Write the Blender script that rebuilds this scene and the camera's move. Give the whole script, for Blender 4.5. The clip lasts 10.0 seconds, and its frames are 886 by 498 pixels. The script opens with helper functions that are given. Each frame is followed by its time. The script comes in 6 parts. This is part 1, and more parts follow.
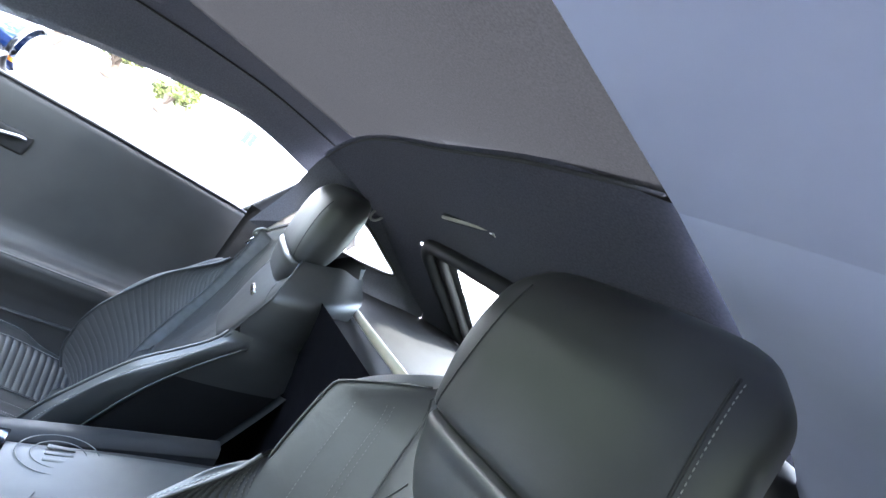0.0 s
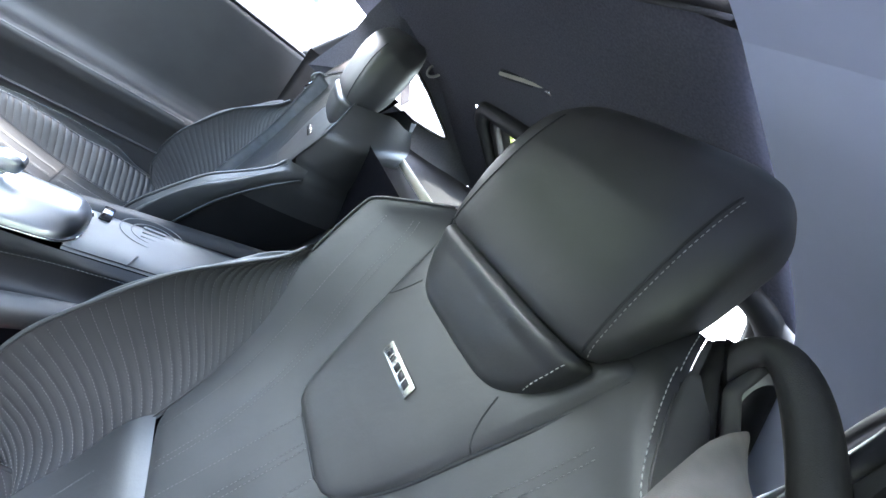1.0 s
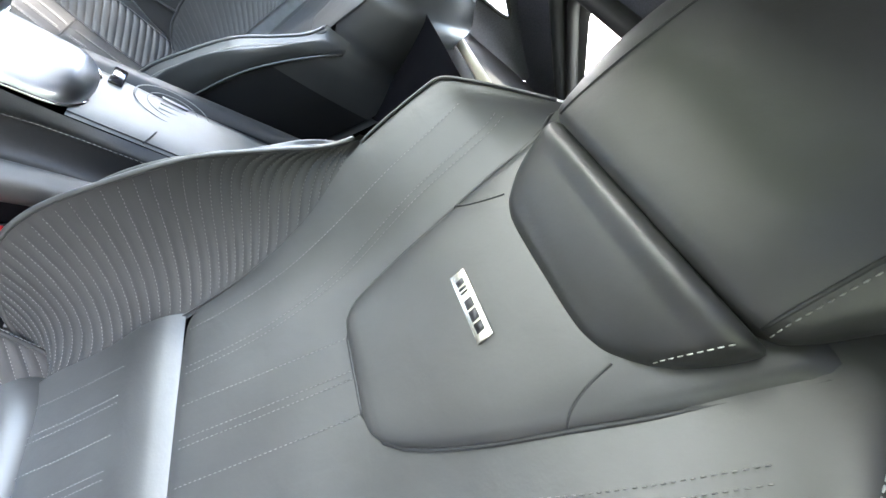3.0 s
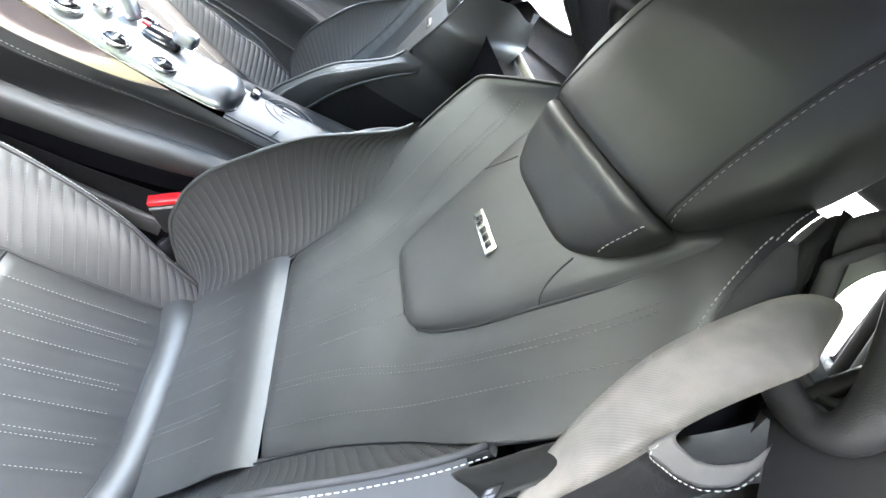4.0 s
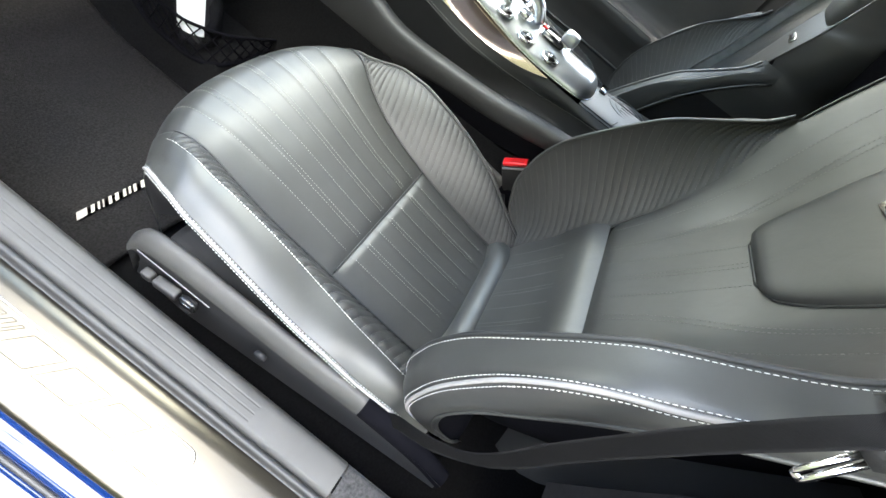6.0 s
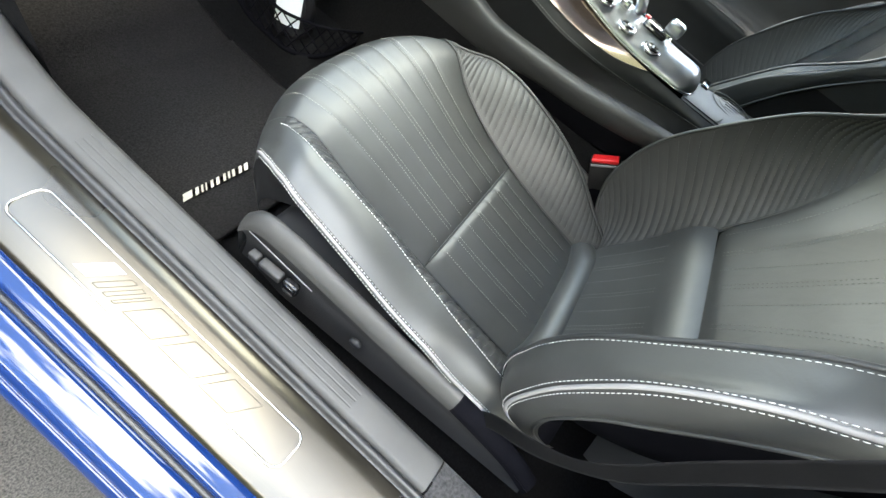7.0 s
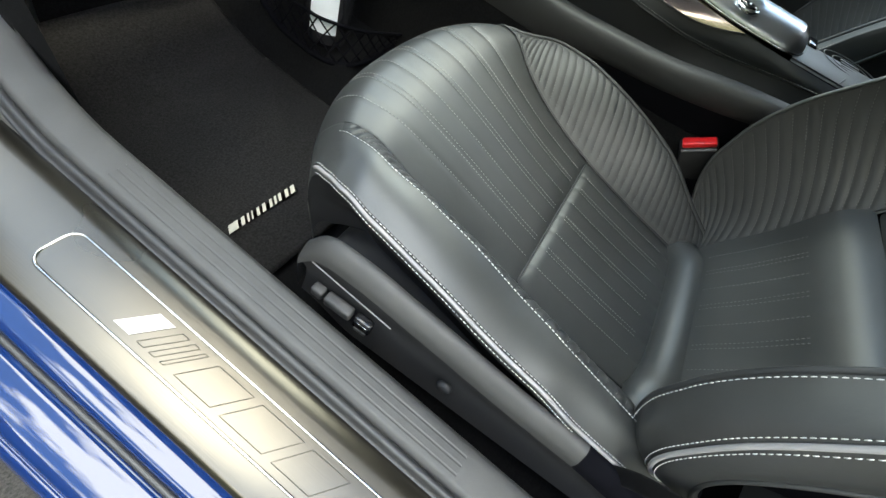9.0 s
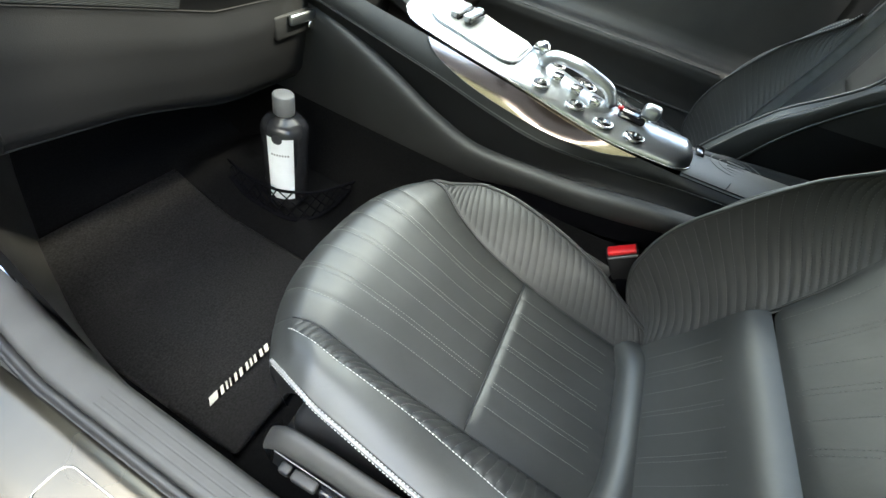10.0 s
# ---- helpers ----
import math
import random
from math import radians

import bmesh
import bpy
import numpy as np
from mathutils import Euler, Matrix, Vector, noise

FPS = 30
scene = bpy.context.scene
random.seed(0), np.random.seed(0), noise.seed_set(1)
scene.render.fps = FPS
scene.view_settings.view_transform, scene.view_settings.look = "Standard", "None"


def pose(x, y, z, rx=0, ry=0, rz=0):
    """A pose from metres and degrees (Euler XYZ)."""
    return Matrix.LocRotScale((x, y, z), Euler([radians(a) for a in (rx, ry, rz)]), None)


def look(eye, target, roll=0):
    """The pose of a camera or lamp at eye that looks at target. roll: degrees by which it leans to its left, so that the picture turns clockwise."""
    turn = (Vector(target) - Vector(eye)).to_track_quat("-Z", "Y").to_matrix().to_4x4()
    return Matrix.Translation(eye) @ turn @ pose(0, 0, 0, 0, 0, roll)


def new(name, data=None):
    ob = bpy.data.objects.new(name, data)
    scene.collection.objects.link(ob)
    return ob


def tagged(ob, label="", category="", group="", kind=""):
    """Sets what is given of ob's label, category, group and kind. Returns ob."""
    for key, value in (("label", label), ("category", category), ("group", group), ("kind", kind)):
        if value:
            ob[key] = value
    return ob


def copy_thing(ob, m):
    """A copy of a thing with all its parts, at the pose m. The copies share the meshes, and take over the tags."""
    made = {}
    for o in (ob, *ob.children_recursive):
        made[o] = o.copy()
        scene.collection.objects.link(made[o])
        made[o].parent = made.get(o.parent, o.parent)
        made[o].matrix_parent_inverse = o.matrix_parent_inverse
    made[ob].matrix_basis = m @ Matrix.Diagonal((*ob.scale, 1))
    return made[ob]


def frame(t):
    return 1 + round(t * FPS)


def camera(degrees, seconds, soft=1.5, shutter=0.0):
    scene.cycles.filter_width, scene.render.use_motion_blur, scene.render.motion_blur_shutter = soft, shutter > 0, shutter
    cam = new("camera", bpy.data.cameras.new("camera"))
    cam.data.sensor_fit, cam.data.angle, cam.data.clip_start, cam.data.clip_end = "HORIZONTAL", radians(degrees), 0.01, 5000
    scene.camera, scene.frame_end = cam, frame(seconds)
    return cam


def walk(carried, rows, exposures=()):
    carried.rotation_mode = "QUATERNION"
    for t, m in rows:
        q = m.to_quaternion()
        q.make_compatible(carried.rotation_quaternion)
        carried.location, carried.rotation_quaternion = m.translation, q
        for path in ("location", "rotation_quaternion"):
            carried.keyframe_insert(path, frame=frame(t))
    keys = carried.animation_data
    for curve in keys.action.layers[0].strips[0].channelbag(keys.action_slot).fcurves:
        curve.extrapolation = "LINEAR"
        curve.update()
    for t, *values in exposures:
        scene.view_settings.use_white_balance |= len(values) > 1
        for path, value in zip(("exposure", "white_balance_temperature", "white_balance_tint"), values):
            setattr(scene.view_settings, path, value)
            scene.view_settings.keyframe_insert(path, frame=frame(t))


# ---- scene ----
cam = camera(94.6, 10.0)
PATH = [
    (0, (-0.529, -0.113, 1.115), (1.104, -1.262, 1.235), 34.7),
    (0.5, (-0.572, -0.126, 1.108), (1.028, -1.307, 0.902), 38.5),
    (1, (-0.587, -0.15, 1.083), (0.928, -1.367, 0.611), 42.0),
    (1.5, (-0.554, -0.159, 1.046), (0.825, -1.446, 0.379), 46.5),
    (2, (-0.468, -0.173, 1.003), (0.769, -1.537, 0.222), 50.3),
    (3.5, (-0.559, -0.174, 1.05), (0.731, -1.38, 0.111), 48.5),
    (4, (-0.642, -0.173, 1.066), (0.753, -1.148, 0.016), 46.5),
    (4.5, (-0.684, -0.176, 1.061), (0.749, -0.875, -0.146), 45.0),
    (5, (-0.732, -0.157, 1.049), (0.688, -0.592, -0.291), 44.1),
    (5.5, (-0.771, -0.125, 1.02), (0.586, -0.336, -0.434), 42.8),
    (6, (-0.795, -0.087, 0.979), (0.495, -0.152, -0.548), 41.8),
    (7.5, (-0.835, -0.013, 0.906), (0.328, 0.094, -0.717), 38.2),
    (8, (-0.828, 0.006, 0.872), (0.317, 0.125, -0.764), 37.1),
    (8.5, (-0.821, 0.02, 0.844), (0.308, 0.172, -0.8), 34.3),
    (9, (-0.81, 0.032, 0.834), (0.34, 0.253, -0.788), 28.9),
    (9.5, (-0.783, 0.035, 0.879), (0.432, 0.366, -0.675), 21.2),
    (10, (-0.737, 0.021, 0.982), (0.58, 0.412, -0.472), 15.9),
]
EXPOSURE = [(0, 5.25, 5900, 15), (1, 5.25, 5950, 15), (2, 5.4, 6500, 13), (3.5, 5.8, 6650, 14), (4.2, 5.4, 6800, 13), (5.0, 4.9, 7100, 10), (5.5, 4.75, 7150, 9), (6.2, 4.45, 7150, 8), (7.3, 4.2, 7250, 5), (8.5, 3.65, 7150, 3), (9.3, 3.6, 7200, 3), (10, 3.95, 7150, 4)]
walk(cam, [(t, look(eye, target, roll)) for t, eye, target, roll in PATH], EXPOSURE)

# ---- light ----
world = bpy.data.worlds.new("sky")
world.use_nodes = True
scene.world = world
wt = world.node_tree
wt.nodes.clear()


def wnode(kind, **values):
    n = wt.nodes.new(kind)
    for k, v in values.items():
        n.inputs[k].default_value = v
    return n


sky = wt.nodes.new("ShaderNodeTexSky")
sky.sky_type, sky.sun_disc = "NISHITA", False
SUN_UP, SUN_TURN = 52.0, 150.0
sky.sun_elevation, sky.sun_rotation = radians(SUN_UP), radians(SUN_TURN)
sky.air_density, sky.dust_density, sky.ozone_density = 1.0, 0.6, 1.5
cloud_at = wt.nodes.new("ShaderNodeTexCoord")
cloud_shift = wnode("ShaderNodeMapping", Location=(-4.93, 12.28, 1.8))
cloud = wnode("ShaderNodeTexNoise", Scale=2.3, Detail=7.0, Roughness=0.55)
cloud_ramp = wt.nodes.new("ShaderNodeValToRGB")
cloud_ramp.color_ramp.elements[0].position, cloud_ramp.color_ramp.elements[1].position = 0.455, 0.525
cloud_ramp.color_ramp.elements[0].color, cloud_ramp.color_ramp.elements[1].color = (0, 0, 0, 1), (1, 1, 1, 1)
cloud_mix = wt.nodes.new("ShaderNodeMixRGB")
cloud_mix.inputs[2].default_value = (10.5, 10.7, 10.9, 1)
back = wnode("ShaderNodeBackground", Strength=0.15)
out = wt.nodes.new("ShaderNodeOutputWorld")
wt.links.new(cloud_at.outputs["Generated"], cloud_shift.inputs["Vector"])
wt.links.new(cloud_shift.outputs[0], cloud.inputs["Vector"])
wt.links.new(cloud.outputs["Fac"], cloud_ramp.inputs[0])
wt.links.new(cloud_ramp.outputs[0], cloud_mix.inputs[0])
wt.links.new(sky.outputs[0], cloud_mix.inputs[1])
wt.links.new(cloud_mix.outputs[0], back.inputs["Color"])
wt.links.new(back.outputs[0], out.inputs[0])

sun = new("sun", bpy.data.lights.new("sun", "SUN"))
sun.data.energy, sun.data.angle, sun.data.color = 1.2, radians(8.0), (1.0, 0.95, 0.88)
sun.matrix_world = look((0, 0, 30), (math.sin(radians(SUN_TURN)) * -30 * math.cos(radians(SUN_UP)) / math.sin(radians(SUN_UP)),
                                     math.cos(radians(SUN_TURN)) * -30 * math.cos(radians(SUN_UP)) / math.sin(radians(SUN_UP)), 0))


# ---- materials ----
def material(name, colour, rough=0.5, metal=0.0, spread=0.0, scale=30.0, bump=0.0, bump_scale=400.0, rough_spread=0.0,
             coat=0.0, weave=0.0, weave_scale=300.0, sheen=0.0, brushed=False, spec=0.5, crease=0.0):
    """A surface with two scales of variation: large blotches in colour and gloss, fine relief."""
    m = bpy.data.materials.new(name)
    m.use_nodes = True
    t = m.node_tree
    b = t.nodes["Principled BSDF"]
    b.inputs["Roughness"].default_value, b.inputs["Metallic"].default_value = rough, metal
    b.inputs["Coat Weight"].default_value, b.inputs["Coat Roughness"].default_value = coat, 0.03
    b.inputs["Sheen Weight"].default_value, b.inputs["Sheen Roughness"].default_value = sheen, 0.5
    b.inputs["Specular IOR Level"].default_value = spec
    b.inputs["Base Color"].default_value = (*colour, 1)
    at = t.nodes.new("ShaderNodeTexCoord")
    where = at.outputs["Object"]
    if spread:
        n = t.nodes.new("ShaderNodeTexNoise")
        n.inputs["Scale"].default_value, n.inputs["Detail"].default_value = scale, 5
        t.links.new(where, n.inputs["Vector"])
        r = t.nodes.new("ShaderNodeValToRGB")
        r.color_ramp.elements[0].position, r.color_ramp.elements[1].position = 0.3, 0.7
        r.color_ramp.elements[0].color = (*[c * (1 - spread) for c in colour], 1)
        r.color_ramp.elements[1].color = (*[min(1, c * (1 + spread)) for c in colour], 1)
        t.links.new(n.outputs["Fac"], r.inputs[0])
        t.links.new(r.outputs[0], b.inputs["Base Color"])
    if rough_spread:
        n = t.nodes.new("ShaderNodeTexNoise")
        n.inputs["Scale"].default_value, n.inputs["Detail"].default_value = scale * 0.6, 4
        t.links.new(where, n.inputs["Vector"])
        g = t.nodes.new("ShaderNodeMapRange")
        g.inputs["To Min"].default_value, g.inputs["To Max"].default_value = rough - rough_spread, rough + rough_spread
        t.links.new(n.outputs["Fac"], g.inputs["Value"])
        t.links.new(g.outputs[0], b.inputs["Roughness"])
    if bump or weave:
        k = t.nodes.new("ShaderNodeBump")
        k.inputs["Strength"].default_value, k.inputs["Distance"].default_value = bump or weave, 0.0006
        if weave:
            n = t.nodes.new("ShaderNodeTexWave")
            n.inputs["Scale"].default_value, n.inputs["Distortion"].default_value = weave_scale, 0.2
            n.inputs["Detail"].default_value = 2
            n.bands_direction = "Y"
            k.inputs["Distance"].default_value = 0.0008
        elif brushed:
            s = t.nodes.new("ShaderNodeMapping")
            s.inputs["Scale"].default_value = (1, 0.03, 1)
            t.links.new(where, s.inputs["Vector"])
            where = s.outputs[0]
            n = t.nodes.new("ShaderNodeTexNoise")
            n.inputs["Scale"].default_value, n.inputs["Detail"].default_value = bump_scale, 3
        else:
            n = t.nodes.new("ShaderNodeTexNoise")
            n.inputs["Scale"].default_value = bump_scale
        t.links.new(where, n.inputs["Vector"])
        t.links.new(n.outputs[0], k.inputs["Height"])
        t.links.new(k.outputs[0], b.inputs["Normal"])
        if crease:
            soft = t.nodes.new("ShaderNodeTexNoise")
            soft.inputs["Scale"].default_value, soft.inputs["Detail"].default_value = 26.0, 3
            soft.inputs["Distortion"].default_value = 0.6
            fold = t.nodes.new("ShaderNodeBump")
            fold.inputs["Strength"].default_value, fold.inputs["Distance"].default_value = crease, 0.0016
            t.links.new(at.outputs["Object"], soft.inputs["Vector"])
            t.links.new(soft.outputs[0], fold.inputs["Height"])
            t.links.new(fold.outputs[0], k.inputs["Normal"])
    return m


LEATHER = material("leather_black", (0.028, 0.0290, 0.0284), 0.45, spread=0.25, scale=14, bump=0.09, bump_scale=500, rough_spread=0.06, spec=0.9, crease=0.35)
LEATHER_SMOOTH = material("leather_smooth", (0.028, 0.0289, 0.0283), 0.46, spread=0.25, scale=10, bump=0.09, bump_scale=500, rough_spread=0.06, spec=0.9, crease=0.35)
# ribbed panels: same leather, duller and a touch darker to hold the wings' shade
LEATHER_RIB_SHADED = material("leather_ribbed_shaded", (0.027, 0.0275, 0.0275), 0.52, spread=0.16, scale=14, bump=0.12, bump_scale=700, rough_spread=0.05, spec=0.6)
LEATHER_DARK = material("leather_dark", (0.023, 0.024, 0.025), 0.5, spread=0.15, scale=12, bump=0.3, bump_scale=900)
# seat leather darkened for the sides that lie in shade
SIDE_SHADED = material("shaded_side_leather", (0.010, 0.010, 0.011), 0.55, spread=0.2, scale=12, bump=0.2, bump_scale=700, spec=0.35)
DASH_SKIN = material("leather_dash", (0.011, 0.011, 0.012), 0.55, spread=0.15, scale=12, bump=0.3, bump_scale=900, spec=0.4)
SATIN = material("satin_tray", (0.30, 0.30, 0.285), 0.50, 0.5, spread=0.08, scale=20)
RAIL_SKIN = material("soft_rail_skin", (0.026, 0.026, 0.026), 0.55, spread=0.15, scale=12, bump=0.3, bump_scale=900)
# armrest leather lightened so that its lit look sits in the base colour
LID_SKIN = material("armrest_leather", (0.095, 0.097, 0.092), 0.5, spread=0.15, scale=14, bump=0.15, bump_scale=700, spec=0.7)
# lip leather made pale: light from the door opening is in the colour
PALE_LIT_EDGE = material("pale_lit_lip", (0.19, 0.187, 0.182), 0.5, spread=0.12, scale=20, bump=0.06, bump_scale=300)
REVEAL = material("pale_plastic", (0.20, 0.215, 0.205), 0.55, spread=0.1, scale=25, bump=0.1, bump_scale=900)
PIPING = material("leather_piping", (0.26, 0.25, 0.25), 0.6, spread=0.1)
THREAD_LIGHT = material("thread_light", (0.62, 0.62, 0.60), 0.7, spread=0.1, scale=300)
THREAD_GREY = material("thread_grey", (0.34, 0.34, 0.32), 0.7, spread=0.2, scale=300)
THREAD_RIB = material("thread_rib", (0.16, 0.16, 0.155), 0.7, spread=0.2, scale=300)
PLASTIC = material("plastic_grey", (0.038, 0.037, 0.036), 0.55, spread=0.15, scale=20, bump=0.4, bump_scale=1500, rough_spread=0.06)
PLASTIC_DARK = material("plastic_black", (0.018, 0.018, 0.019), 0.62, spread=0.2, scale=15, bump=0.3, bump_scale=1200, spec=0.3)
GLOSS_BLACK = material("gloss_black", (0.012, 0.012, 0.013), 0.12, spread=0.1)
RUBBER = material("rubber", (0.018, 0.018, 0.019), 0.45, spread=0.2, scale=25, bump=0.2, bump_scale=500)
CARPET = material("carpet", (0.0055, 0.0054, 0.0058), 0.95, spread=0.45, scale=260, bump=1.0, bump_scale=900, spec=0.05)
CARPET_EDGE = material("carpet_edge", (0.032, 0.031, 0.032), 0.95, spread=0.5, scale=220, bump=1.0, bump_scale=800, sheen=0.1, spec=0.1)
MAT = material("velour_mat", (0.027, 0.0255, 0.0265), 0.95, spread=0.4, scale=320, bump=1.0, bump_scale=700, sheen=0.06, spec=0.08)
FABRIC = material("headliner", (0.075, 0.073, 0.071), 0.9, spread=0.15, scale=400, bump=0.5, bump_scale=900, spec=0.1)
SOFTTOP = material("soft_top_lining", (0.095, 0.096, 0.112), 0.9, spread=0.2, scale=300, bump=0.5, bump_scale=800, spec=0.15)
# bright pale blue that paints lens haze onto the near lining
SIDE_HAZE = material("hazed_side_lining", (0.62, 0.68, 0.86), 0.8, spread=0.03, scale=12, bump=0.1, bump_scale=900)
QUARTER_CLOTH = material("quarter_lining_cloth", (0.008, 0.008, 0.0095), 0.95, spread=0.25, scale=200, bump=0.6, bump_scale=800, spec=0.15)
# black cloth, also used where deep shade is put into the seat's side colour
BLACK_CLOTH_SHADE = material("black_backing_shade", (0.004, 0.004, 0.0055), 0.95, spread=0.2, scale=40, spec=0.03)
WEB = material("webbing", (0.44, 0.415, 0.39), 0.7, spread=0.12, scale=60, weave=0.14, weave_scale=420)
STEEL = material("brushed_steel", (0.112, 0.101, 0.084), 0.29, 1.0, spread=0.07, scale=8, bump=0.08, bump_scale=900, brushed=True, rough_spread=0.06)
STEEL_LINE = material("polished_steel", (0.55, 0.54, 0.52), 0.2, 1.0)
ETCHED = material("etched_steel", (0.40, 0.385, 0.36), 0.45, 1.0, spread=0.05)
ETCH_LINE = material("etched_line", (0.19, 0.175, 0.15), 0.42, 1.0, spread=0.05)
SILVER = material("silver_trim", (0.50, 0.52, 0.54), 0.33, 1.0, spread=0.05, scale=6, rough_spread=0.05)
CHROME = material("chrome", (0.75, 0.75, 0.75), 0.14, 1.0)
BADGE = material("badge_metal", (0.78, 0.77, 0.70), 0.25, 1.0, spread=0.05)
PAINT = material("blue_paint", (0.0003, 0.011, 0.060), 0.4, 0.0, spread=0.08, scale=3, coat=1.0, spec=0.05)
GLOSS_PANEL = material("polished_side_panel", (0.60, 0.49, 0.42), 0.17, 1.0, spread=0.06, scale=5)
RED = material("red_plastic", (0.62, 0.015, 0.020), 0.35, spread=0.08)
ASPHALT = material("asphalt", (0.024, 0.0220, 0.0200), 0.9, spread=0.95, scale=330, bump=1.0, bump_scale=220)
WHITE_PRINT = material("white_label", (0.78, 0.80, 0.82), 0.6, spread=0.05)
BOTTLE = material("bottle_plastic", (0.018, 0.018, 0.020), 0.25, spread=0.1)
CAP = material("bottle_cap", (0.16, 0.16, 0.165), 0.4, spread=0.1)
PRINT = material("dark_print", (0.03, 0.03, 0.035), 0.5)
CREAM = material("cream_strut", (0.55, 0.52, 0.42), 0.5, spread=0.1)
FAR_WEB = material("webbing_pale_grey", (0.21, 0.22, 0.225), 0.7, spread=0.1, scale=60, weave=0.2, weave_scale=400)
# same belt webbing, with the shadow beside the seat put into its colour
LAP_WEB_SHADED = material("webbing_shaded", (0.010, 0.010, 0.011), 0.8, spread=0.1, scale=60, weave=0.3, weave_scale=400, spec=0.15)
GREY_BELT = material("webbing_grey", (0.055, 0.056, 0.058), 0.6, spread=0.1, scale=60, weave=0.7, weave_scale=260)
# dark green-grey of the added walls that hold back daylight
BLOCKER_WALL = material("light_blocker", (0.050, 0.060, 0.036), 0.9, spread=0.35, scale=2.0, bump=0.6, bump_scale=25)
STUCCO = material("render_white", (0.72, 0.70, 0.66), 0.9, spread=0.1, scale=1.5, bump=0.4, bump_scale=60)
ROOFTILE = material("roof_tiles", (0.22, 0.10, 0.07), 0.8, spread=0.25, scale=4, bump=0.5, bump_scale=12)
PANE = material("window_pane", (0.05, 0.06, 0.07), 0.08, spread=0.1)
BARK = material("bark", (0.13, 0.09, 0.06), 0.95, spread=0.3, scale=12, bump=0.8, bump_scale=40)
LEAF = material("leaves", (0.15, 0.165, 0.035), 0.6, spread=0.5, scale=1.2)
MIRROR = material("mirror_glass", (0.9, 0.9, 0.9), 0.02, 1.0)
AMBER = material("amber_lens", (0.8, 0.25, 0.02), 0.2)

GLASS = bpy.data.materials.new("clear_glass")
GLASS.use_nodes = True
gt = GLASS.node_tree
gt.nodes.clear()
g_clear, g_gloss, g_mix, g_out = (gt.nodes.new(k) for k in ("ShaderNodeBsdfTransparent", "ShaderNodeBsdfGlossy", "ShaderNodeMixShader", "ShaderNodeOutputMaterial"))
g_clear.inputs[0].default_value = (0.93, 0.95, 0.94, 1)
g_gloss.inputs["Roughness"].default_value = 0.02
g_mix.inputs[0].default_value = 0.06
gt.links.new(g_clear.outputs[0], g_mix.inputs[1])
gt.links.new(g_gloss.outputs[0], g_mix.inputs[2])
gt.links.new(g_mix.outputs[0], g_out.inputs[0])

TINTED = GLASS.copy()
TINTED.name = "tinted_glass"
for tint_node in TINTED.node_tree.nodes:
    if tint_node.type == "BSDF_TRANSPARENT":
        tint_node.inputs[0].default_value = (0.72, 0.755, 0.71, 1)


# ---- building tools ----
def thing(name, at, label, category, group="", kind=""):
    ob = new(name)
    ob.empty_display_size = 0.05
    ob.location = at
    return tagged(ob, label, category, group, kind)


def finish(name, bm, mat, smooth=True):
    me = bpy.data.meshes.new(name)
    if smooth:
        for f in bm.faces:
            f.smooth = True
    bm.to_mesh(me)
    bm.free()
    me.materials.append(mat)
    return me


def part(name, bm, mat, parent=None, label="", smooth=True):
    """Links a bmesh in world places as one mesh under its thing."""
    if parent is not None:
        top = Vector(parent.location) if parent.parent is None else Vector(parent.parent.location)
        bmesh.ops.translate(bm, verts=bm.verts, vec=-top)
    ob = new(name, finish(name, bm, mat, smooth))
    if parent is not None:
        ob.parent = parent
    return tagged(ob, label)


def solid(name, bm, mat, label, category, group="", kind="", smooth=True):
    """A top-level thing of one mesh."""
    lo = [min(v.co[i] for v in bm.verts) for i in range(3)]
    hi = [max(v.co[i] for v in bm.verts) for i in range(3)]
    base = Vector(((lo[0] + hi[0]) / 2, (lo[1] + hi[1]) / 2, lo[2]))
    bmesh.ops.translate(bm, verts=bm.verts, vec=-base)
    ob = new(name, finish(name, bm, mat, smooth))
    ob.location = base
    return tagged(ob, label, category, group, kind)


def spline(xs, ys):
    """A smooth curve through a few numbers."""
    xs, ys = np.array(xs, float), np.array(ys, float)
    d = np.diff(ys) / np.diff(xs)
    m = np.concatenate([[d[0]], np.where(d[:-1] * d[1:] > 0, (d[:-1] + d[1:]) / 2, 0), [d[-1]]])

    def at(x):
        x = min(max(x, xs[0]), xs[-1])
        i = int(min(max(np.searchsorted(xs, x) - 1, 0), len(xs) - 2))
        h = xs[i + 1] - xs[i]
        t = (x - xs[i]) / h
        return float((2 * t**3 - 3 * t**2 + 1) * ys[i] + (t**3 - 2 * t**2 + t) * h * m[i] + (3 * t**2 - 2 * t**3) * ys[i + 1] + (t**3 - t**2) * h * m[i + 1])
    return at


def trail(points, n, even=False):
    """n points along a smooth curve through a few; even: the same number between each two."""
    p = np.array(points, float)
    s = np.concatenate([[0], np.cumsum(np.linalg.norm(np.diff(p, axis=0), axis=1))])
    if even:
        s = np.arange(len(p), dtype=float)
    curves = [spline(s, p[:, i]) for i in range(3)]
    return [Vector([c(v) for c in curves]) for v in np.linspace(0, s[-1], n)]


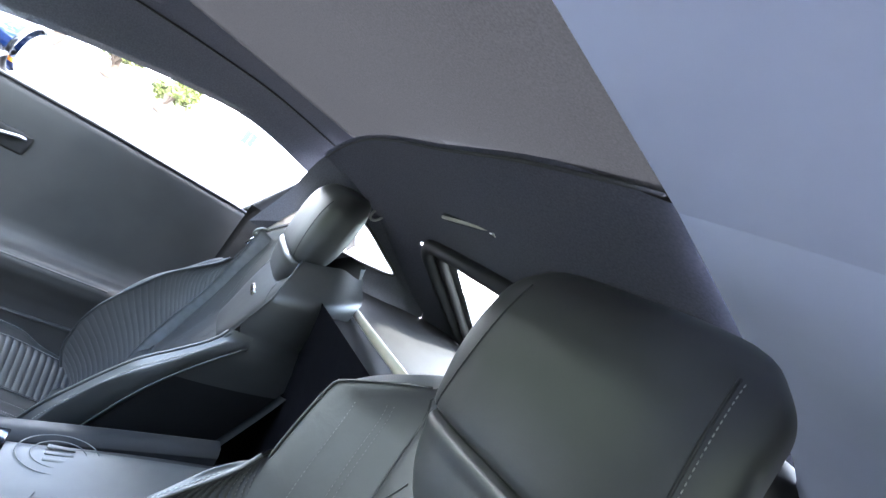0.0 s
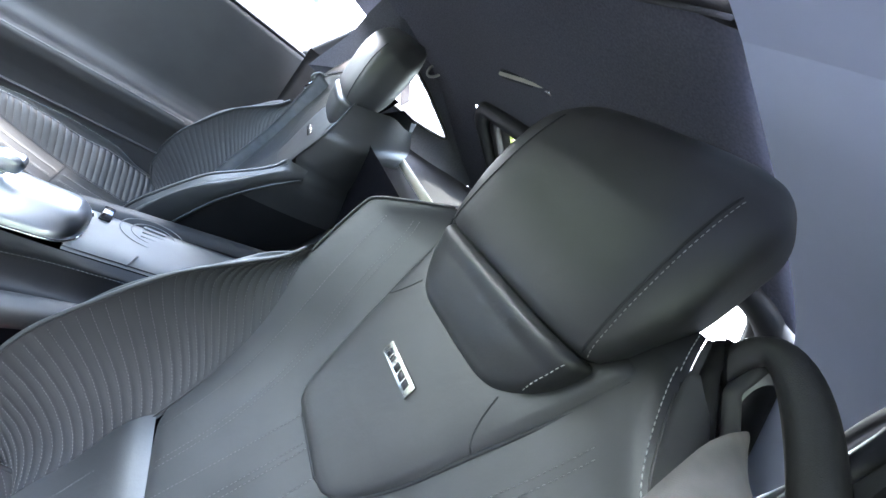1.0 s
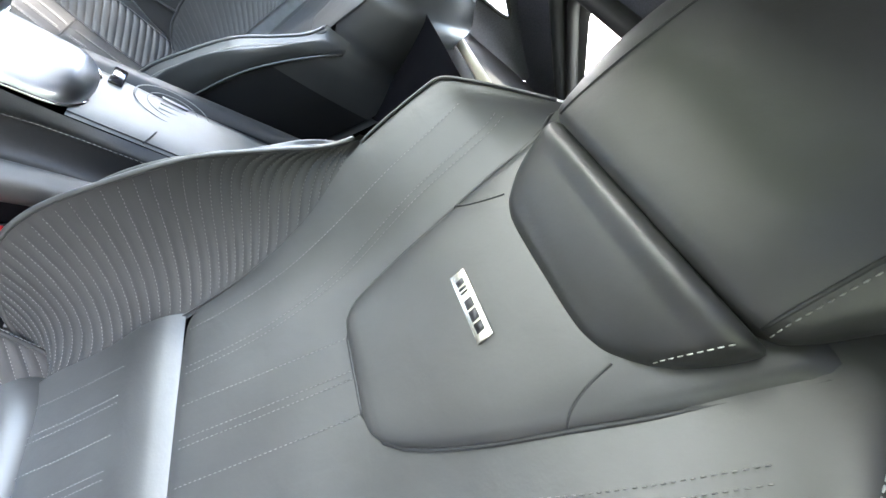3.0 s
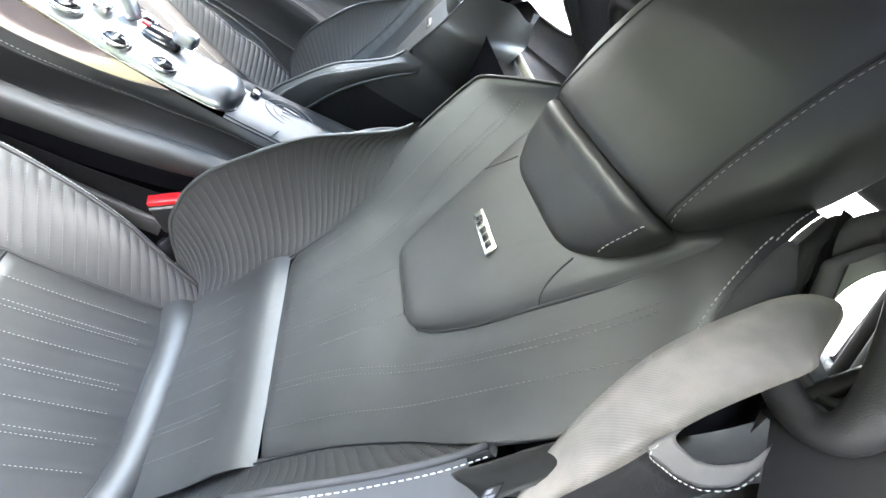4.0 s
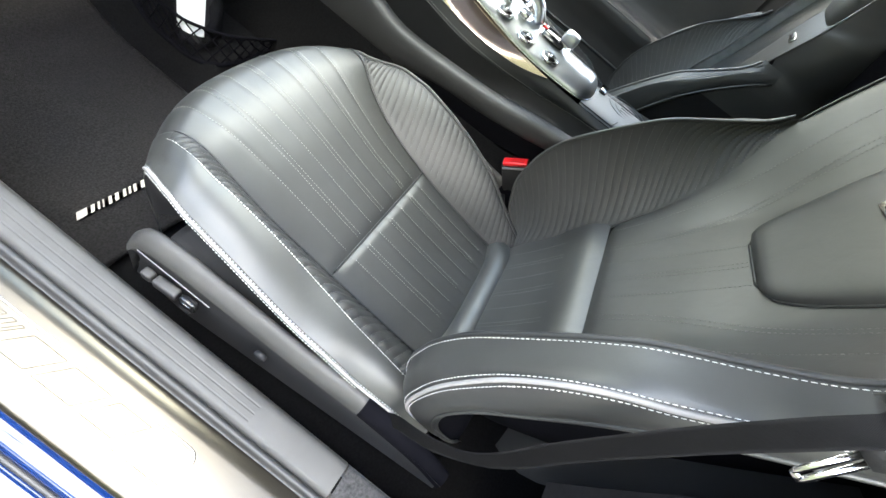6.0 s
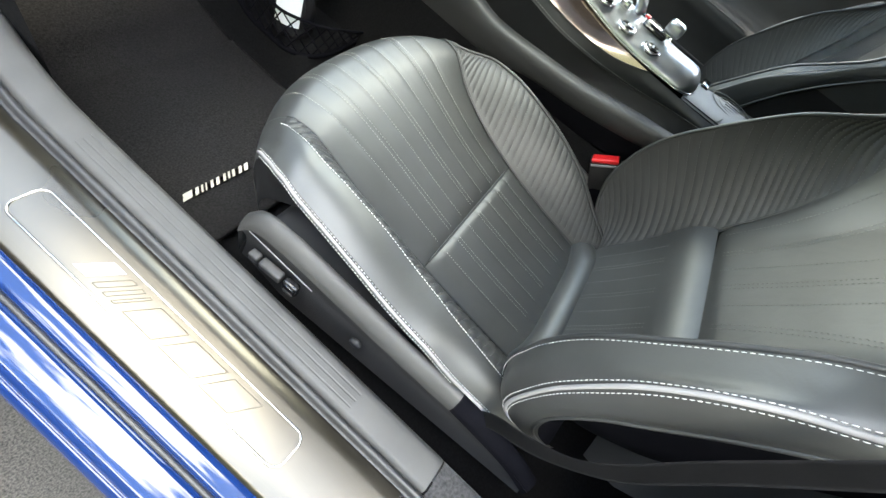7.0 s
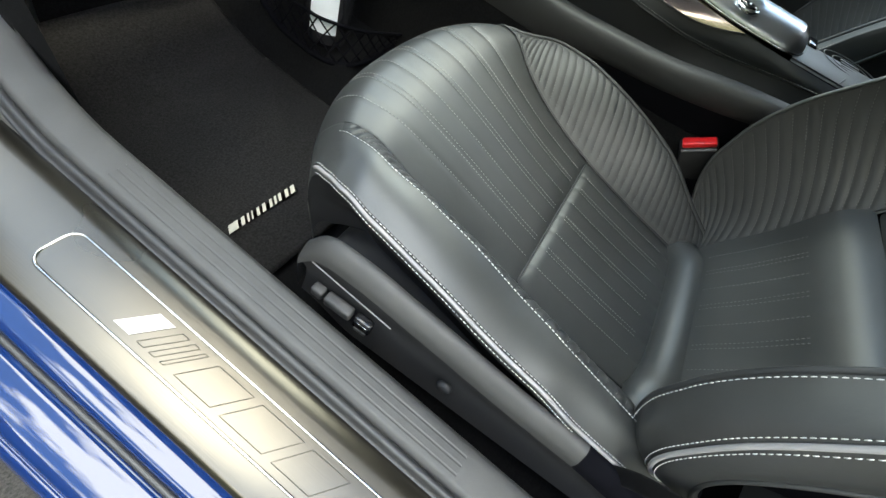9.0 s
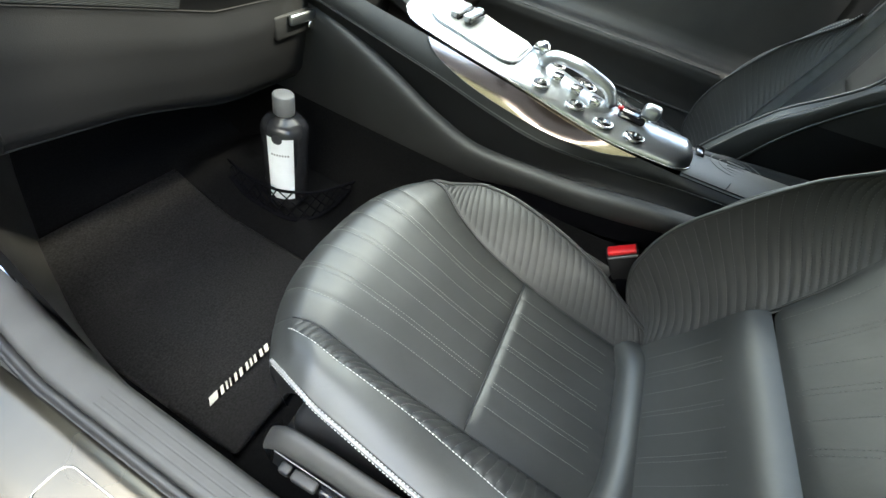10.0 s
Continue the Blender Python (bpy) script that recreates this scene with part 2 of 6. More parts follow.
def sheet(fn, nu, nv, bm=None, thick=0.0):
    """A surface fn(a, b) over the unit square; with a thickness it is closed into a shell."""
    bm = bm or bmesh.new()
    rows = [[bm.verts.new(fn(i / nu, j / nv)) for j in range(nv + 1)] for i in range(nu + 1)]
    faces = [bm.faces.new((rows[i][j], rows[i + 1][j], rows[i + 1][j + 1], rows[i][j + 1])) for i in range(nu) for j in range(nv)]
    if thick:
        bmesh.ops.solidify(bm, geom=faces, thickness=thick)
    return bm


def tube(points, radius, sides=8, bm=None, closed=False, flat=1.0, caps=True):
    """A round cord along points; radius may be a list."""
    bm = bm or bmesh.new()
    n = len(points)
    rings = []
    up = None
    for i, p in enumerate(points):
        a, b = points[(i - 1) % n if closed else max(i - 1, 0)], points[(i + 1) % n if closed else min(i + 1, n - 1)]
        d = (Vector(b) - Vector(a)).normalized()
        if up is None:
            up = Vector((0, 0, 1)) if abs(d.z) < 0.9 else Vector((1, 0, 0))
        side = d.cross(up).normalized()
        up = side.cross(d).normalized()
        r = float(radius[i] if isinstance(radius, (list, tuple)) else radius)
        rings.append([bm.verts.new(Vector(p) + r * (math.cos(2 * math.pi * k / sides) * side + flat * math.sin(2 * math.pi * k / sides) * up)) for k in range(sides)])
    for i in range(n if closed else n - 1):
        for k in range(sides):
            bm.faces.new((rings[i][k], rings[i][(k + 1) % sides], rings[(i + 1) % n][(k + 1) % sides], rings[(i + 1) % n][k]))
    if caps and not closed:
        bm.faces.new(rings[0][::-1])
        bm.faces.new(rings[-1])
    return bm


def stitches(points, lift, length=0.0032, gap=0.0017, radius=0.0005, bm=None):
    """Short thread stitches along a run of points, lifted off the surface by lift."""
    bm = bm or bmesh.new()
    p = [Vector(v) + Vector(lift) for v in points]
    s = [0.0]
    for a, b in zip(p, p[1:]):
        s.append(s[-1] + (b - a).length)

    def at(d):
        i = min(max(int(np.searchsorted(s, d)) - 1, 0), len(p) - 2)
        return p[i].lerp(p[i + 1], (d - s[i]) / max(s[i + 1] - s[i], 1e-9))
    d = 0.0
    while d + length < s[-1]:
        a, b = at(d), at(d + length)
        tube([a, a.lerp(b, 0.5) + Vector(lift).normalized() * radius * 0.6, b], [radius * 0.6, radius, radius * 0.6], 4, bm)
        d += length + gap
    return bm


def box(lo, hi, bevel=0.0, segs=2, bm=None):
    bm = bm or bmesh.new()
    made = bmesh.ops.create_cube(bm, size=1, matrix=Matrix.Translation([(a + b) / 2 for a, b in zip(lo, hi)]) @ Matrix.Diagonal((*[b - a for a, b in zip(lo, hi)], 1)))
    if bevel:
        edges = list({e for v in made["verts"] for e in v.link_edges})
        bmesh.ops.bevel(bm, geom=edges, offset=bevel, segments=segs, affect="EDGES", profile=0.5)
    return bm


def prism(outline, depth, bevel=0.0, bm=None):
    """A flat outline of 3D points pushed along depth, with softened rims."""
    bm = bm or bmesh.new()
    f = bm.faces.new([bm.verts.new(p) for p in outline])
    got = bmesh.ops.extrude_face_region(bm, geom=[f])
    bmesh.ops.translate(bm, verts=[g for g in got["geom"] if isinstance(g, bmesh.types.BMVert)], vec=depth)
    bmesh.ops.recalc_face_normals(bm, faces=bm.faces)
    if bevel:
        caps = [g for g in got["geom"] if isinstance(g, bmesh.types.BMFace)]
        edges = {e for c in caps for e in c.edges}
        bmesh.ops.bevel(bm, geom=list(edges), offset=bevel, segments=2, affect="EDGES", profile=0.5)
    return bm


def lathe(profile, at, sides=24, bm=None, turn=None):
    """A round thing from (radius, height) pairs."""
    bm = bm or bmesh.new()
    turn = turn or Matrix()
    rings = [[bm.verts.new(Vector(at) + turn @ Vector((r * math.cos(2 * math.pi * k / sides), r * math.sin(2 * math.pi * k / sides), h))) for k in range(sides)] for r, h in profile]
    for a, b in zip(rings, rings[1:]):
        for k in range(sides):
            bm.faces.new((a[k], a[(k + 1) % sides], b[(k + 1) % sides], b[k]))
    bm.faces.new(rings[0][::-1])
    bm.faces.new(rings[-1])
    return bm


def ease(x):
    x = min(max(x, 0.0), 1.0)
    return x * x * (3 - 2 * x)


# ---- seat ----
SEAT_Z = 0.25
back_y = spline([0.38, 0.45, 0.50, 0.61, 0.70, 0.785, 0.89, 0.95, 1.00, 1.06], [-0.215, -0.238, -0.262, -0.302, -0.348, -0.388, -0.416, -0.432, -0.445, -0.455])
shoulder_f = spline([0.38, 0.60, 0.72, 0.848, 0.958, 1.0, 1.06], [0.0, 0.0, 0.02, 0.050, 0.052, 0.04, 0.01])
panel_e = spline([0.38, 0.60, 0.70, 0.78, 0.848, 0.90, 0.958, 0.966, 0.98, 1.0, 1.046, 1.06], [0.135, 0.137, 0.15, 0.172, 0.196, 0.208, 0.216, 0.213, 0.195, 0.165, 0.085, 0.06])
edge_y = spline([0.40, 0.45, 0.516, 0.565, 0.60, 0.64, 0.70, 0.74, 0.77, 0.81, 0.844, 0.87], [-0.225, -0.178, -0.148, -0.147, -0.152, -0.166, -0.202, -0.229, -0.253, -0.300, -0.338, -0.355])
edge_u = spline([0.40, 0.45, 0.52, 0.80, 0.87], [0.165, 0.198, 0.209, 0.209, 0.204])
pipe_y = spline([0.42, 0.45, 0.495, 0.535, 0.575, 0.60, 0.65, 0.68, 0.72, 0.75, 0.772, 0.797, 0.83, 0.85, 0.862, 0.88], [-0.24, -0.205, -0.177, -0.170, -0.171, -0.174, -0.187, -0.198, -0.222, -0.248, -0.274, -0.298, -0.328, -0.355, -0.382, -0.41])
low_y = spline([0.42, 0.45, 0.48, 0.51, 0.54, 0.562, 0.61, 0.645, 0.70, 0.743, 0.80, 0.835, 0.862, 0.88], [-0.265, -0.24, -0.212, -0.196, -0.191, -0.193, -0.206, -0.223, -0.250, -0.276, -0.322, -0.358, -0.398, -0.42])
cush_y = spline([0, 0.08, 0.22, 0.40, 0.53, 0.65, 0.75, 0.82, 0.88, 0.93, 0.97, 1], [-0.25, -0.2, -0.1, 0.0, 0.08, 0.16, 0.225, 0.268, 0.298, 0.316, 0.32, 0.31])
cush_z = spline([0, 0.08, 0.22, 0.40, 0.53, 0.65, 0.75, 0.82, 0.88, 0.93, 0.97, 1], [0.388, 0.402, 0.424, 0.450, 0.478, 0.510, 0.531, 0.533, 0.518, 0.486, 0.44, 0.37])
in_edge_u = spline([-0.26, -0.18, -0.1, -0.05, 0.0, 0.05, 0.1, 0.15, 0.2, 0.25, 0.30, 0.33], [0.170, 0.182, 0.201, 0.213, 0.223, 0.231, 0.238, 0.236, 0.223, 0.206, 0.195, 0.193])
in_edge_z = spline([-0.26, -0.18, -0.1, -0.05, 0.0, 0.05, 0.1, 0.15, 0.2, 0.25, 0.30], [0.410, 0.452, 0.495, 0.510, 0.521, 0.529, 0.532, 0.531, 0.526, 0.520, 0.515])
fold_u = spline([-0.26, 0.0, 0.1, 0.15, 0.2, 0.285, 0.33], [0.132, 0.137, 0.145, 0.158, 0.174, 0.189, 0.190])
# the outer bolster, along the cushion from rear to front: fold, stitched line and piped edge
out_fold = spline([0, 0.3, 0.4, 0.5, 0.6, 0.7, 0.8, 0.9, 1], [0.146, 0.146, 0.147, 0.150, 0.153, 0.153, 0.154, 0.165, 0.17])
out_line_u = spline([0, 0.1, 0.2, 0.3, 0.4, 0.5, 0.6, 0.7, 0.8, 0.85, 1], [0.217, 0.216, 0.212, 0.208, 0.199, 0.193, 0.188, 0.183, 0.177, 0.175, 0.178])
out_line_h = spline([0, 0.1, 0.2, 0.3, 0.4, 0.5, 0.6, 0.7, 0.8, 0.85, 0.9, 1], [0.045, 0.060, 0.066, 0.068, 0.060, 0.055, 0.041, 0.019, 0.006, 0.002, 0.0, 0.0])
out_edge_u = spline([0, 0.1, 0.2, 0.3, 0.4, 0.5, 0.6, 0.7, 0.8, 0.85, 0.9, 1], [0.247, 0.249, 0.254, 0.257, 0.254, 0.247, 0.237, 0.229, 0.219, 0.212, 0.204, 0.196])
out_edge_h = spline([0, 0.1, 0.2, 0.3, 0.4, 0.5, 0.6, 0.7, 0.8, 0.85, 0.9, 1], [0.034, 0.041, 0.051, 0.065, 0.060, 0.050, 0.029, 0.006, -0.010, -0.012, -0.003, 0.0])
near_e = spline([0.60, 0.958, 0.966, 0.985, 0.998, 1.014, 1.037, 1.053, 1.065], [0.216, 0.216, 0.213, 0.197, 0.182, 0.168, 0.151, 0.141, 0.136])
EDGE_RUN = [0.0]
for k in range(60):
    EDGE_RUN.append(EDGE_RUN[-1] + math.hypot(0.01, edge_y(0.41 + 0.01 * k) - edge_y(0.40 + 0.01 * k)))
LINES = (-0.102, -0.068, -0.034, 0.0, 0.034, 0.068, 0.102)


def rim_e(side, z):
    """Half-width of the backrest's face; the outer shoulder is fuller than the inner one."""
    return near_e(z) if side < 0 and z > 0.962 else panel_e(z)


def back_at(u, z):
    e, f = rim_e(u, z), shoulder_f(z)
    k = max(0.0, (abs(u) - 0.09) / max(e - 0.09, 0.02))
    return Vector((u, back_y(z) + f * k**1.4, z))


def cush_at(u, s):
    """The cushion's centre: u across, s from the rear (0) round the front edge (1)."""
    y, z = cush_y(s), cush_z(s)
    g = ease((y - 0.12) / 0.18) if s < 0.9 else 1.0
    return Vector((u, y - g * 0.062 * (abs(u) / 0.2) ** 2.6, z))


def bolster_at(side, q, s):
    """The raised side of the cushion: q from the fold (0) to the outer edge (1)."""
    y0 = cush_y(s)
    if side < 0:
        if q < 0.55:
            t = q / 0.55
            u, h = out_fold(s) + (out_line_u(s) - out_fold(s)) * t, out_line_h(s) * math.sin(t * math.pi / 2) ** 1.5
        else:
            t = (q - 0.55) / 0.45
            u = out_line_u(s) + (out_edge_u(s) - out_line_u(s)) * t
            h = out_line_h(s) + (out_edge_h(s) - out_line_h(s)) * t**1.6 + 0.004 * math.sin(math.pi * t) * ease((0.95 - s) / 0.2)
        p = cush_at(min(u, 0.2), s)
        return Vector((-u, p.y, p.z + h - 0.004 * (1 - min(q / 0.1, 1))))
    f, w = fold_u(y0), in_edge_u(y0)
    p = cush_at(f + (w - f) * q, s)
    top = in_edge_z(cush_at(w, s).y) - cush_z(s) if s < 0.80 else (in_edge_z(cush_at(w, 0.80).y) - cush_z(0.80)) * ease((1 - s) / 0.2)
    p.z += top * math.sin(q * math.pi / 2) ** 1.15 - 0.004 * (1 - min(q / 0.1, 1))
    return p


def lean_part(name, bm, mat, parent, label=""):
    """A piece of the backrest, which stands a little askew on its frame."""
    for v in bm.verts:
        v.co.z -= 0.06 * v.co.x * ease((v.co.z - 0.55) / 0.35)
    return part(name, bm, mat, parent, label)


def seat_back_parts(seat):
    # lower and main panels of the backrest, with the fold between them
    def lower(a, b):
        z = 0.385 + 0.222 * b
        p = back_at((2 * a - 1) * 0.142, z)
        p.y += 0.010 * math.sin(math.pi * b) ** 0.5 - 0.006 * math.exp(-((1 - b) / 0.04) ** 2)
        p.y += 0.006 * math.exp(-((1 - b - 0.13) / 0.17) ** 2)
        return p
    lean_part("backrest_lower_panel", sheet(lower, 36, 24), LEATHER_SMOOTH, seat)

    def main(a, b):
        z = 0.6075 + (1.056 - 0.6075) * b
        c = 2 * a - 1
        p = back_at(c * rim_e(c, z), z)
        p.y += 0.004 * (1 - c**4) - 0.006 * math.exp(-(b / 0.02) ** 2) - (0.004 if z > 0.87 else 0.002) * max(0, abs(c) - 0.93) / 0.07
        return p
    main_ob = lean_part("backrest_panel", sheet(main, 48, 64), LEATHER, seat)

    inner_line = spline([0.60, 0.64, 0.70, 0.77, 0.85, 0.92, 1.0], [0.068, 0.069, 0.077, 0.099, 0.123, 0.139, 0.152])
    outer_line = spline([0.60, 0.64, 0.71, 0.78, 0.874, 0.988], [0.112, 0.114, 0.124, 0.142, 0.163, 0.186])

    def line_u(u0, z):
        return math.copysign((outer_line if abs(u0) > 0.09 else inner_line)(z), u0) if abs(u0) > 0.05 else u0

    for u0 in LINES:
        double = LINES.index(u0) % 2 == 1
        top = 0.965 if abs(u0) > 0.09 else 0.985 if abs(u0) > 0.05 else 0.770
        for off in ((-0.0035, 0.0035) if double else (0.0,)):
            zs = np.linspace(0.622, top, 40)
            pts = [back_at(line_u(u0, z) + off, z) + Vector((0, 0.0035, 0)) for z in zs]
            lean_part("panel_stitching", stitches(pts, (0, 0.0012, 0), 0.0025, 0.0020, 0.0004), THREAD_RIB, main_ob)
            pts = [back_at(u0 + off, z) + Vector((0, 0.006 + 0.006 * math.sin(math.pi * (z - 0.385) / 0.222), 0)) for z in np.linspace(0.45, 0.56, 14)]
            lean_part("panel_stitching", stitches(pts, (0, 0.004, 0), 0.0025, 0.0020, 0.0004), THREAD_RIB, main_ob)

    # inset panel with its badge
    hw = spline([0.7715, 0.776, 0.785, 0.80, 0.82, 0.85, 0.905, 0.955, 1.01, 1.05], [0.034, 0.050, 0.062, 0.071, 0.079, 0.088, 0.100, 0.111, 0.121, 0.128])

    def inset(a, b):
        z = 0.7715 + 0.2785 * b
        c = 2 * a - 1
        w_ = min(hw(z), rim_e(c, z) - 0.008)
        p = back_at(c * w_, z)
        sink = ease((b - 0.90) / 0.10)
        p.y += (0.003 + 0.013 * max(0, 1 - abs(c) ** 7) ** 0.5 * (1 - (1 - min(b / 0.09, 1)) ** 3) ** 0.6 - 0.003 * ease((b - 0.55) / 0.3)) * (1 - sink) - 0.003 * sink
        return p
    ins = lean_part("inset_panel", sheet(inset, 40, 40), LEATHER_SMOOTH, seat)
    seam = [inset(0.0, b) for b in np.linspace(0.0, 1, 24)][::-1] + [inset(a, 0.0) for a in np.linspace(0, 1, 14)] + [inset(1.0, b) for b in np.linspace(0, 1, 24)]
    lean_part("seam", tube([v + Vector((0, 0.001, 0)) for v in seam], 0.0018, 6), LEATHER_DARK, ins)
    for side in (-1, 1):
        run = [inset((1 + side * p.x / hw(p.z)) / 2, (p.z - 0.7715) / 0.2785) for p in trail([(0.0985, 0, 0.906), (0.092, 0, 0.913), (0.083, 0, 0.930), (0.077, 0, 0.948)], 12)]
        lean_part("seam", tube(run, 0.0010, 6), LEATHER_DARK, ins)
    bz, by = 0.888, back_y(0.888) + 0.0165
    tilt = -0.30
    plate = [Vector((x, by + tilt * z, bz + z)) for x, z in ((-0.031, -0.0065), (0.028, -0.0065), (0.031, 0.0065), (-0.028, 0.0065))]
    badge = lean_part("badge", prism(plate, (0, 0.0028, 0), 0.0008), BADGE, seat, "small polished metal badge plate")
    for x0, wd in ((0.020, 0.0045), (0.0145, 0.0018), (0.011, 0.0012), (0.0005, 0.0075), (-0.0095, 0.0085), (-0.0195, 0.0075)):
        bars = [Vector((x0 + x * wd / 2 + z * 0.3, by + 0.0026 + tilt * z, bz + z)) for x, z in ((-1, -0.0032), (1, -0.0032), (1, 0.0032), (-1, 0.0032))]
        lean_part("badge_mark", prism(bars, (0, 0.0007, 0)), PRINT, badge)

    # side wings: ribbed inner face, edge cord, plain outer band, piping with twin stitching
    for side in (-1, 1):

        def rib_phase(z, v):
            """Counts the ribs: even steps along the edge, each running inwards and down."""
            zc = z + 0.135 * (1 - v)
            i = min(max((zc - 0.40) / 0.01, 0), 59.0)
            j = min(int(i), 58)
            return (EDGE_RUN[j] + (EDGE_RUN[j + 1] - EDGE_RUN[j]) * (i - j)) / 0.0163

        def wing(a, b):
            z = 0.405 + 0.462 * a
            s = back_at(panel_e(z) * 0.985, z) - Vector((0, 0.004, 0))
            e = Vector((edge_u(z), edge_y(z), z))
            v = b
            k = min(1, max(0, (0.862 - z) / 0.03))
            u = s.x + (e.x - s.x) * v**0.75 + 0.008 * math.sin(math.pi * v)
            y = s.y + (e.y - s.y) * v**1.25
            d = 0.0021 * (abs(math.sin(math.pi * rib_phase(z, v))) ** 0.35 - 0.7) * k * min(1, (1 - v) / 0.04) * min(1, v / 0.05)
            return Vector((side * (u - 0.75 * d), y + 0.66 * d, z))
        w = lean_part("ribbed_wing", sheet(wing, 330, 60), LEATHER_RIB_SHADED, seat, "ribbed leather side wing")
        lean_part("wing_seam", tube([wing(a, 0.02) + Vector((0, 0.001, 0)) for a in np.linspace(0.1, 0.97, 60)], 0.0013, 6), LEATHER_DARK, w)
        runs = {}
        for v in np.linspace(0.06, 0.96, 26):
            steps = np.linspace(0, 0.97, 220)
            grid = [(wing(a, v), rib_phase(0.405 + 0.462 * a, v)) for a in steps]
            for (p0, f0), (p1, f1) in zip(grid, grid[1:]):
                if int(f0) != int(f1):
                    runs.setdefault(int(f1), []).append(p0.lerp(p1, (int(f1) - f0) / (f1 - f0)))
        dots = bmesh.new()
        for run in runs.values():
            if len(run) > 3:
                stitches(run, (-side * 0.0007, 0.0007, 0), 0.0022, 0.0022, 0.0003, dots)
        lean_part("rib_stitching", dots, THREAD_RIB, w)
        edge = [Vector((side * edge_u(z), edge_y(z), z)) for z in np.linspace(0.41, 0.868, 50)]
        lean_part("edge_cord", tube(edge, 0.0028, 8), LEATHER_DARK if side < 0 else LEATHER_SMOOTH, w)
        if side < 0:
            lean_part("edge_stitching", stitches([p + Vector((-0.006, -0.001, 0)) for p in edge[4:]], (-0.0006, 0.0025, 0), 0.0032, 0.0016, 0.0005), THREAD_LIGHT, w)

        def band(a, b):
            z = 0.425 + (0.43 if side < 0 else 0.45) * a
            fade = ease((0.925 - z) / 0.06) if side < 0 else ease((0.885 - z) / 0.06)
            w_ = fade if side < 0 else 0.35 * fade
            us = [edge_u(z), edge_u(z) + 0.024 * w_ + 0.004, edge_u(z) + 0.038 * w_ + 0.006, edge_u(z) + 0.044 * w_ + 0.006, edge_u(z) + 0.040 * w_ + 0.003]
            ys = [edge_y(z), edge_y(z) - (0.006 if side < 0 else 0.012), pipe_y(z), low_y(z), low_y(z) - 0.02]
            t = [0, 0.3, 0.6, 0.9, 1.0]
            zz = 0.012 * math.sin(b * math.pi / 2) * (1 - ease(a / 0.2))
            return Vector((side * spline(t, us)(b), spline(t, ys)(b), z + zz))
        bnd = lean_part("outer_band", sheet(band, 60, 18), LEATHER_SMOOTH, seat)
        pipe = [band(a, 0.6) + Vector((side * 0.001, 0.001, 0)) for a in np.linspace(0.02, 0.975, 70)]
        if side > 0:
            lean_part("edge_stitching", stitches([band(a, 0.3) for a in np.linspace(0.05, 0.9, 60)], (0.0008, 0.0012, 0), 0.0030, 0.0018, 0.0004), THREAD_GREY, bnd)
        else:
            lean_part("piping", tube(pipe, 0.0023, 8), PIPING, bnd)
        lean_part("lower_cord", tube([band(a, 0.97) + Vector((side * 0.001, 0, 0)) for a in np.linspace(0.0, 0.95, 60)], 0.0022, 8), LEATHER_SMOOTH, bnd)
        for b, lift in () if side > 0 else ((0.53, (side * 0.0008, 0.0012, 0)), (0.66, (side * 0.0014, 0.0006, 0))):
            lean_part("piping_stitching", stitches([band(a, b) for a in np.linspace(0.02, 0.975, 70)], lift, 0.0032, 0.0016, 0.0005), THREAD_LIGHT, bnd)

        # shell behind the wing and shoulder; its near-black is the recess's shadow as colour
        def shell(a, b):
            z = 0.40 + 0.655 * a
            fade = ease((0.925 - z) / 0.06) if side < 0 else ease((0.885 - z) / 0.06)
            front_u = (edge_u(z) + 0.040 * fade * (1 if side < 0 else 0.35) + 0.003) if z < 0.87 else rim_e(side, z)
            front_y = low_y(z) - 0.018 if z < 0.83 else back_at(side * front_u, z).y - 0.004 if z > 0.88 else low_y(z) - 0.018 + (back_at(side * panel_e(z), z).y - 0.004 - low_y(z) + 0.018) * (z - 0.83) / 0.05
            inset_u = 0.055 * ease(b / 0.15) * ease((0.83 - z) / 0.05) if side < 0 else 0.0
            puff = 0.022 * math.sin(math.pi * b) * ease((z - 0.84) / 0.05) if side > 0 else 0.0
            climb = 0.055 * b * ease((z - 0.90) / 0.07) if side > 0 else 0.0
            drop = 0.035 * ease((b - 0.45) / 0.55) * ease((z - 0.95) / 0.08) if side > 0 else 0.0
            return Vector((side * (front_u - 0.02 * b**2 - inset_u + puff), front_y + (back_y(z) - 0.125 - front_y) * b, z + climb - drop))
        cut_a = 0.68 if side < 0 else 0.56
        # inner side: darker below the shoulder, the shade there being part of the colour
        lean_part("side_shell", sheet(lambda a, b: shell(cut_a * a, b), 30, 20), BLACK_CLOTH_SHADE if side < 0 else SIDE_SHADED, seat)
        lean_part("shoulder_shell", sheet(lambda a, b: shell(cut_a + ((1.0 if side < 0 else 0.955) - cut_a) * a, b), 24, 18), BLACK_CLOTH_SHADE if side < 0 else LEATHER_SMOOTH, seat)
        cord = [back_at(side * rim_e(side, z), z) + Vector((side * 0.001, -0.002, 0)) for z in np.linspace(0.868, 1.05 if side < 0 else 1.025, 40)]
        lean_part("shoulder_cord", tube(cord, 0.0016, 8), LEATHER_SMOOTH, seat)
        if side < 0:
            tr = [back_at(side * (rim_e(side, z) - 0.006), z) for z in np.linspace(0.966, 1.055, 24)]
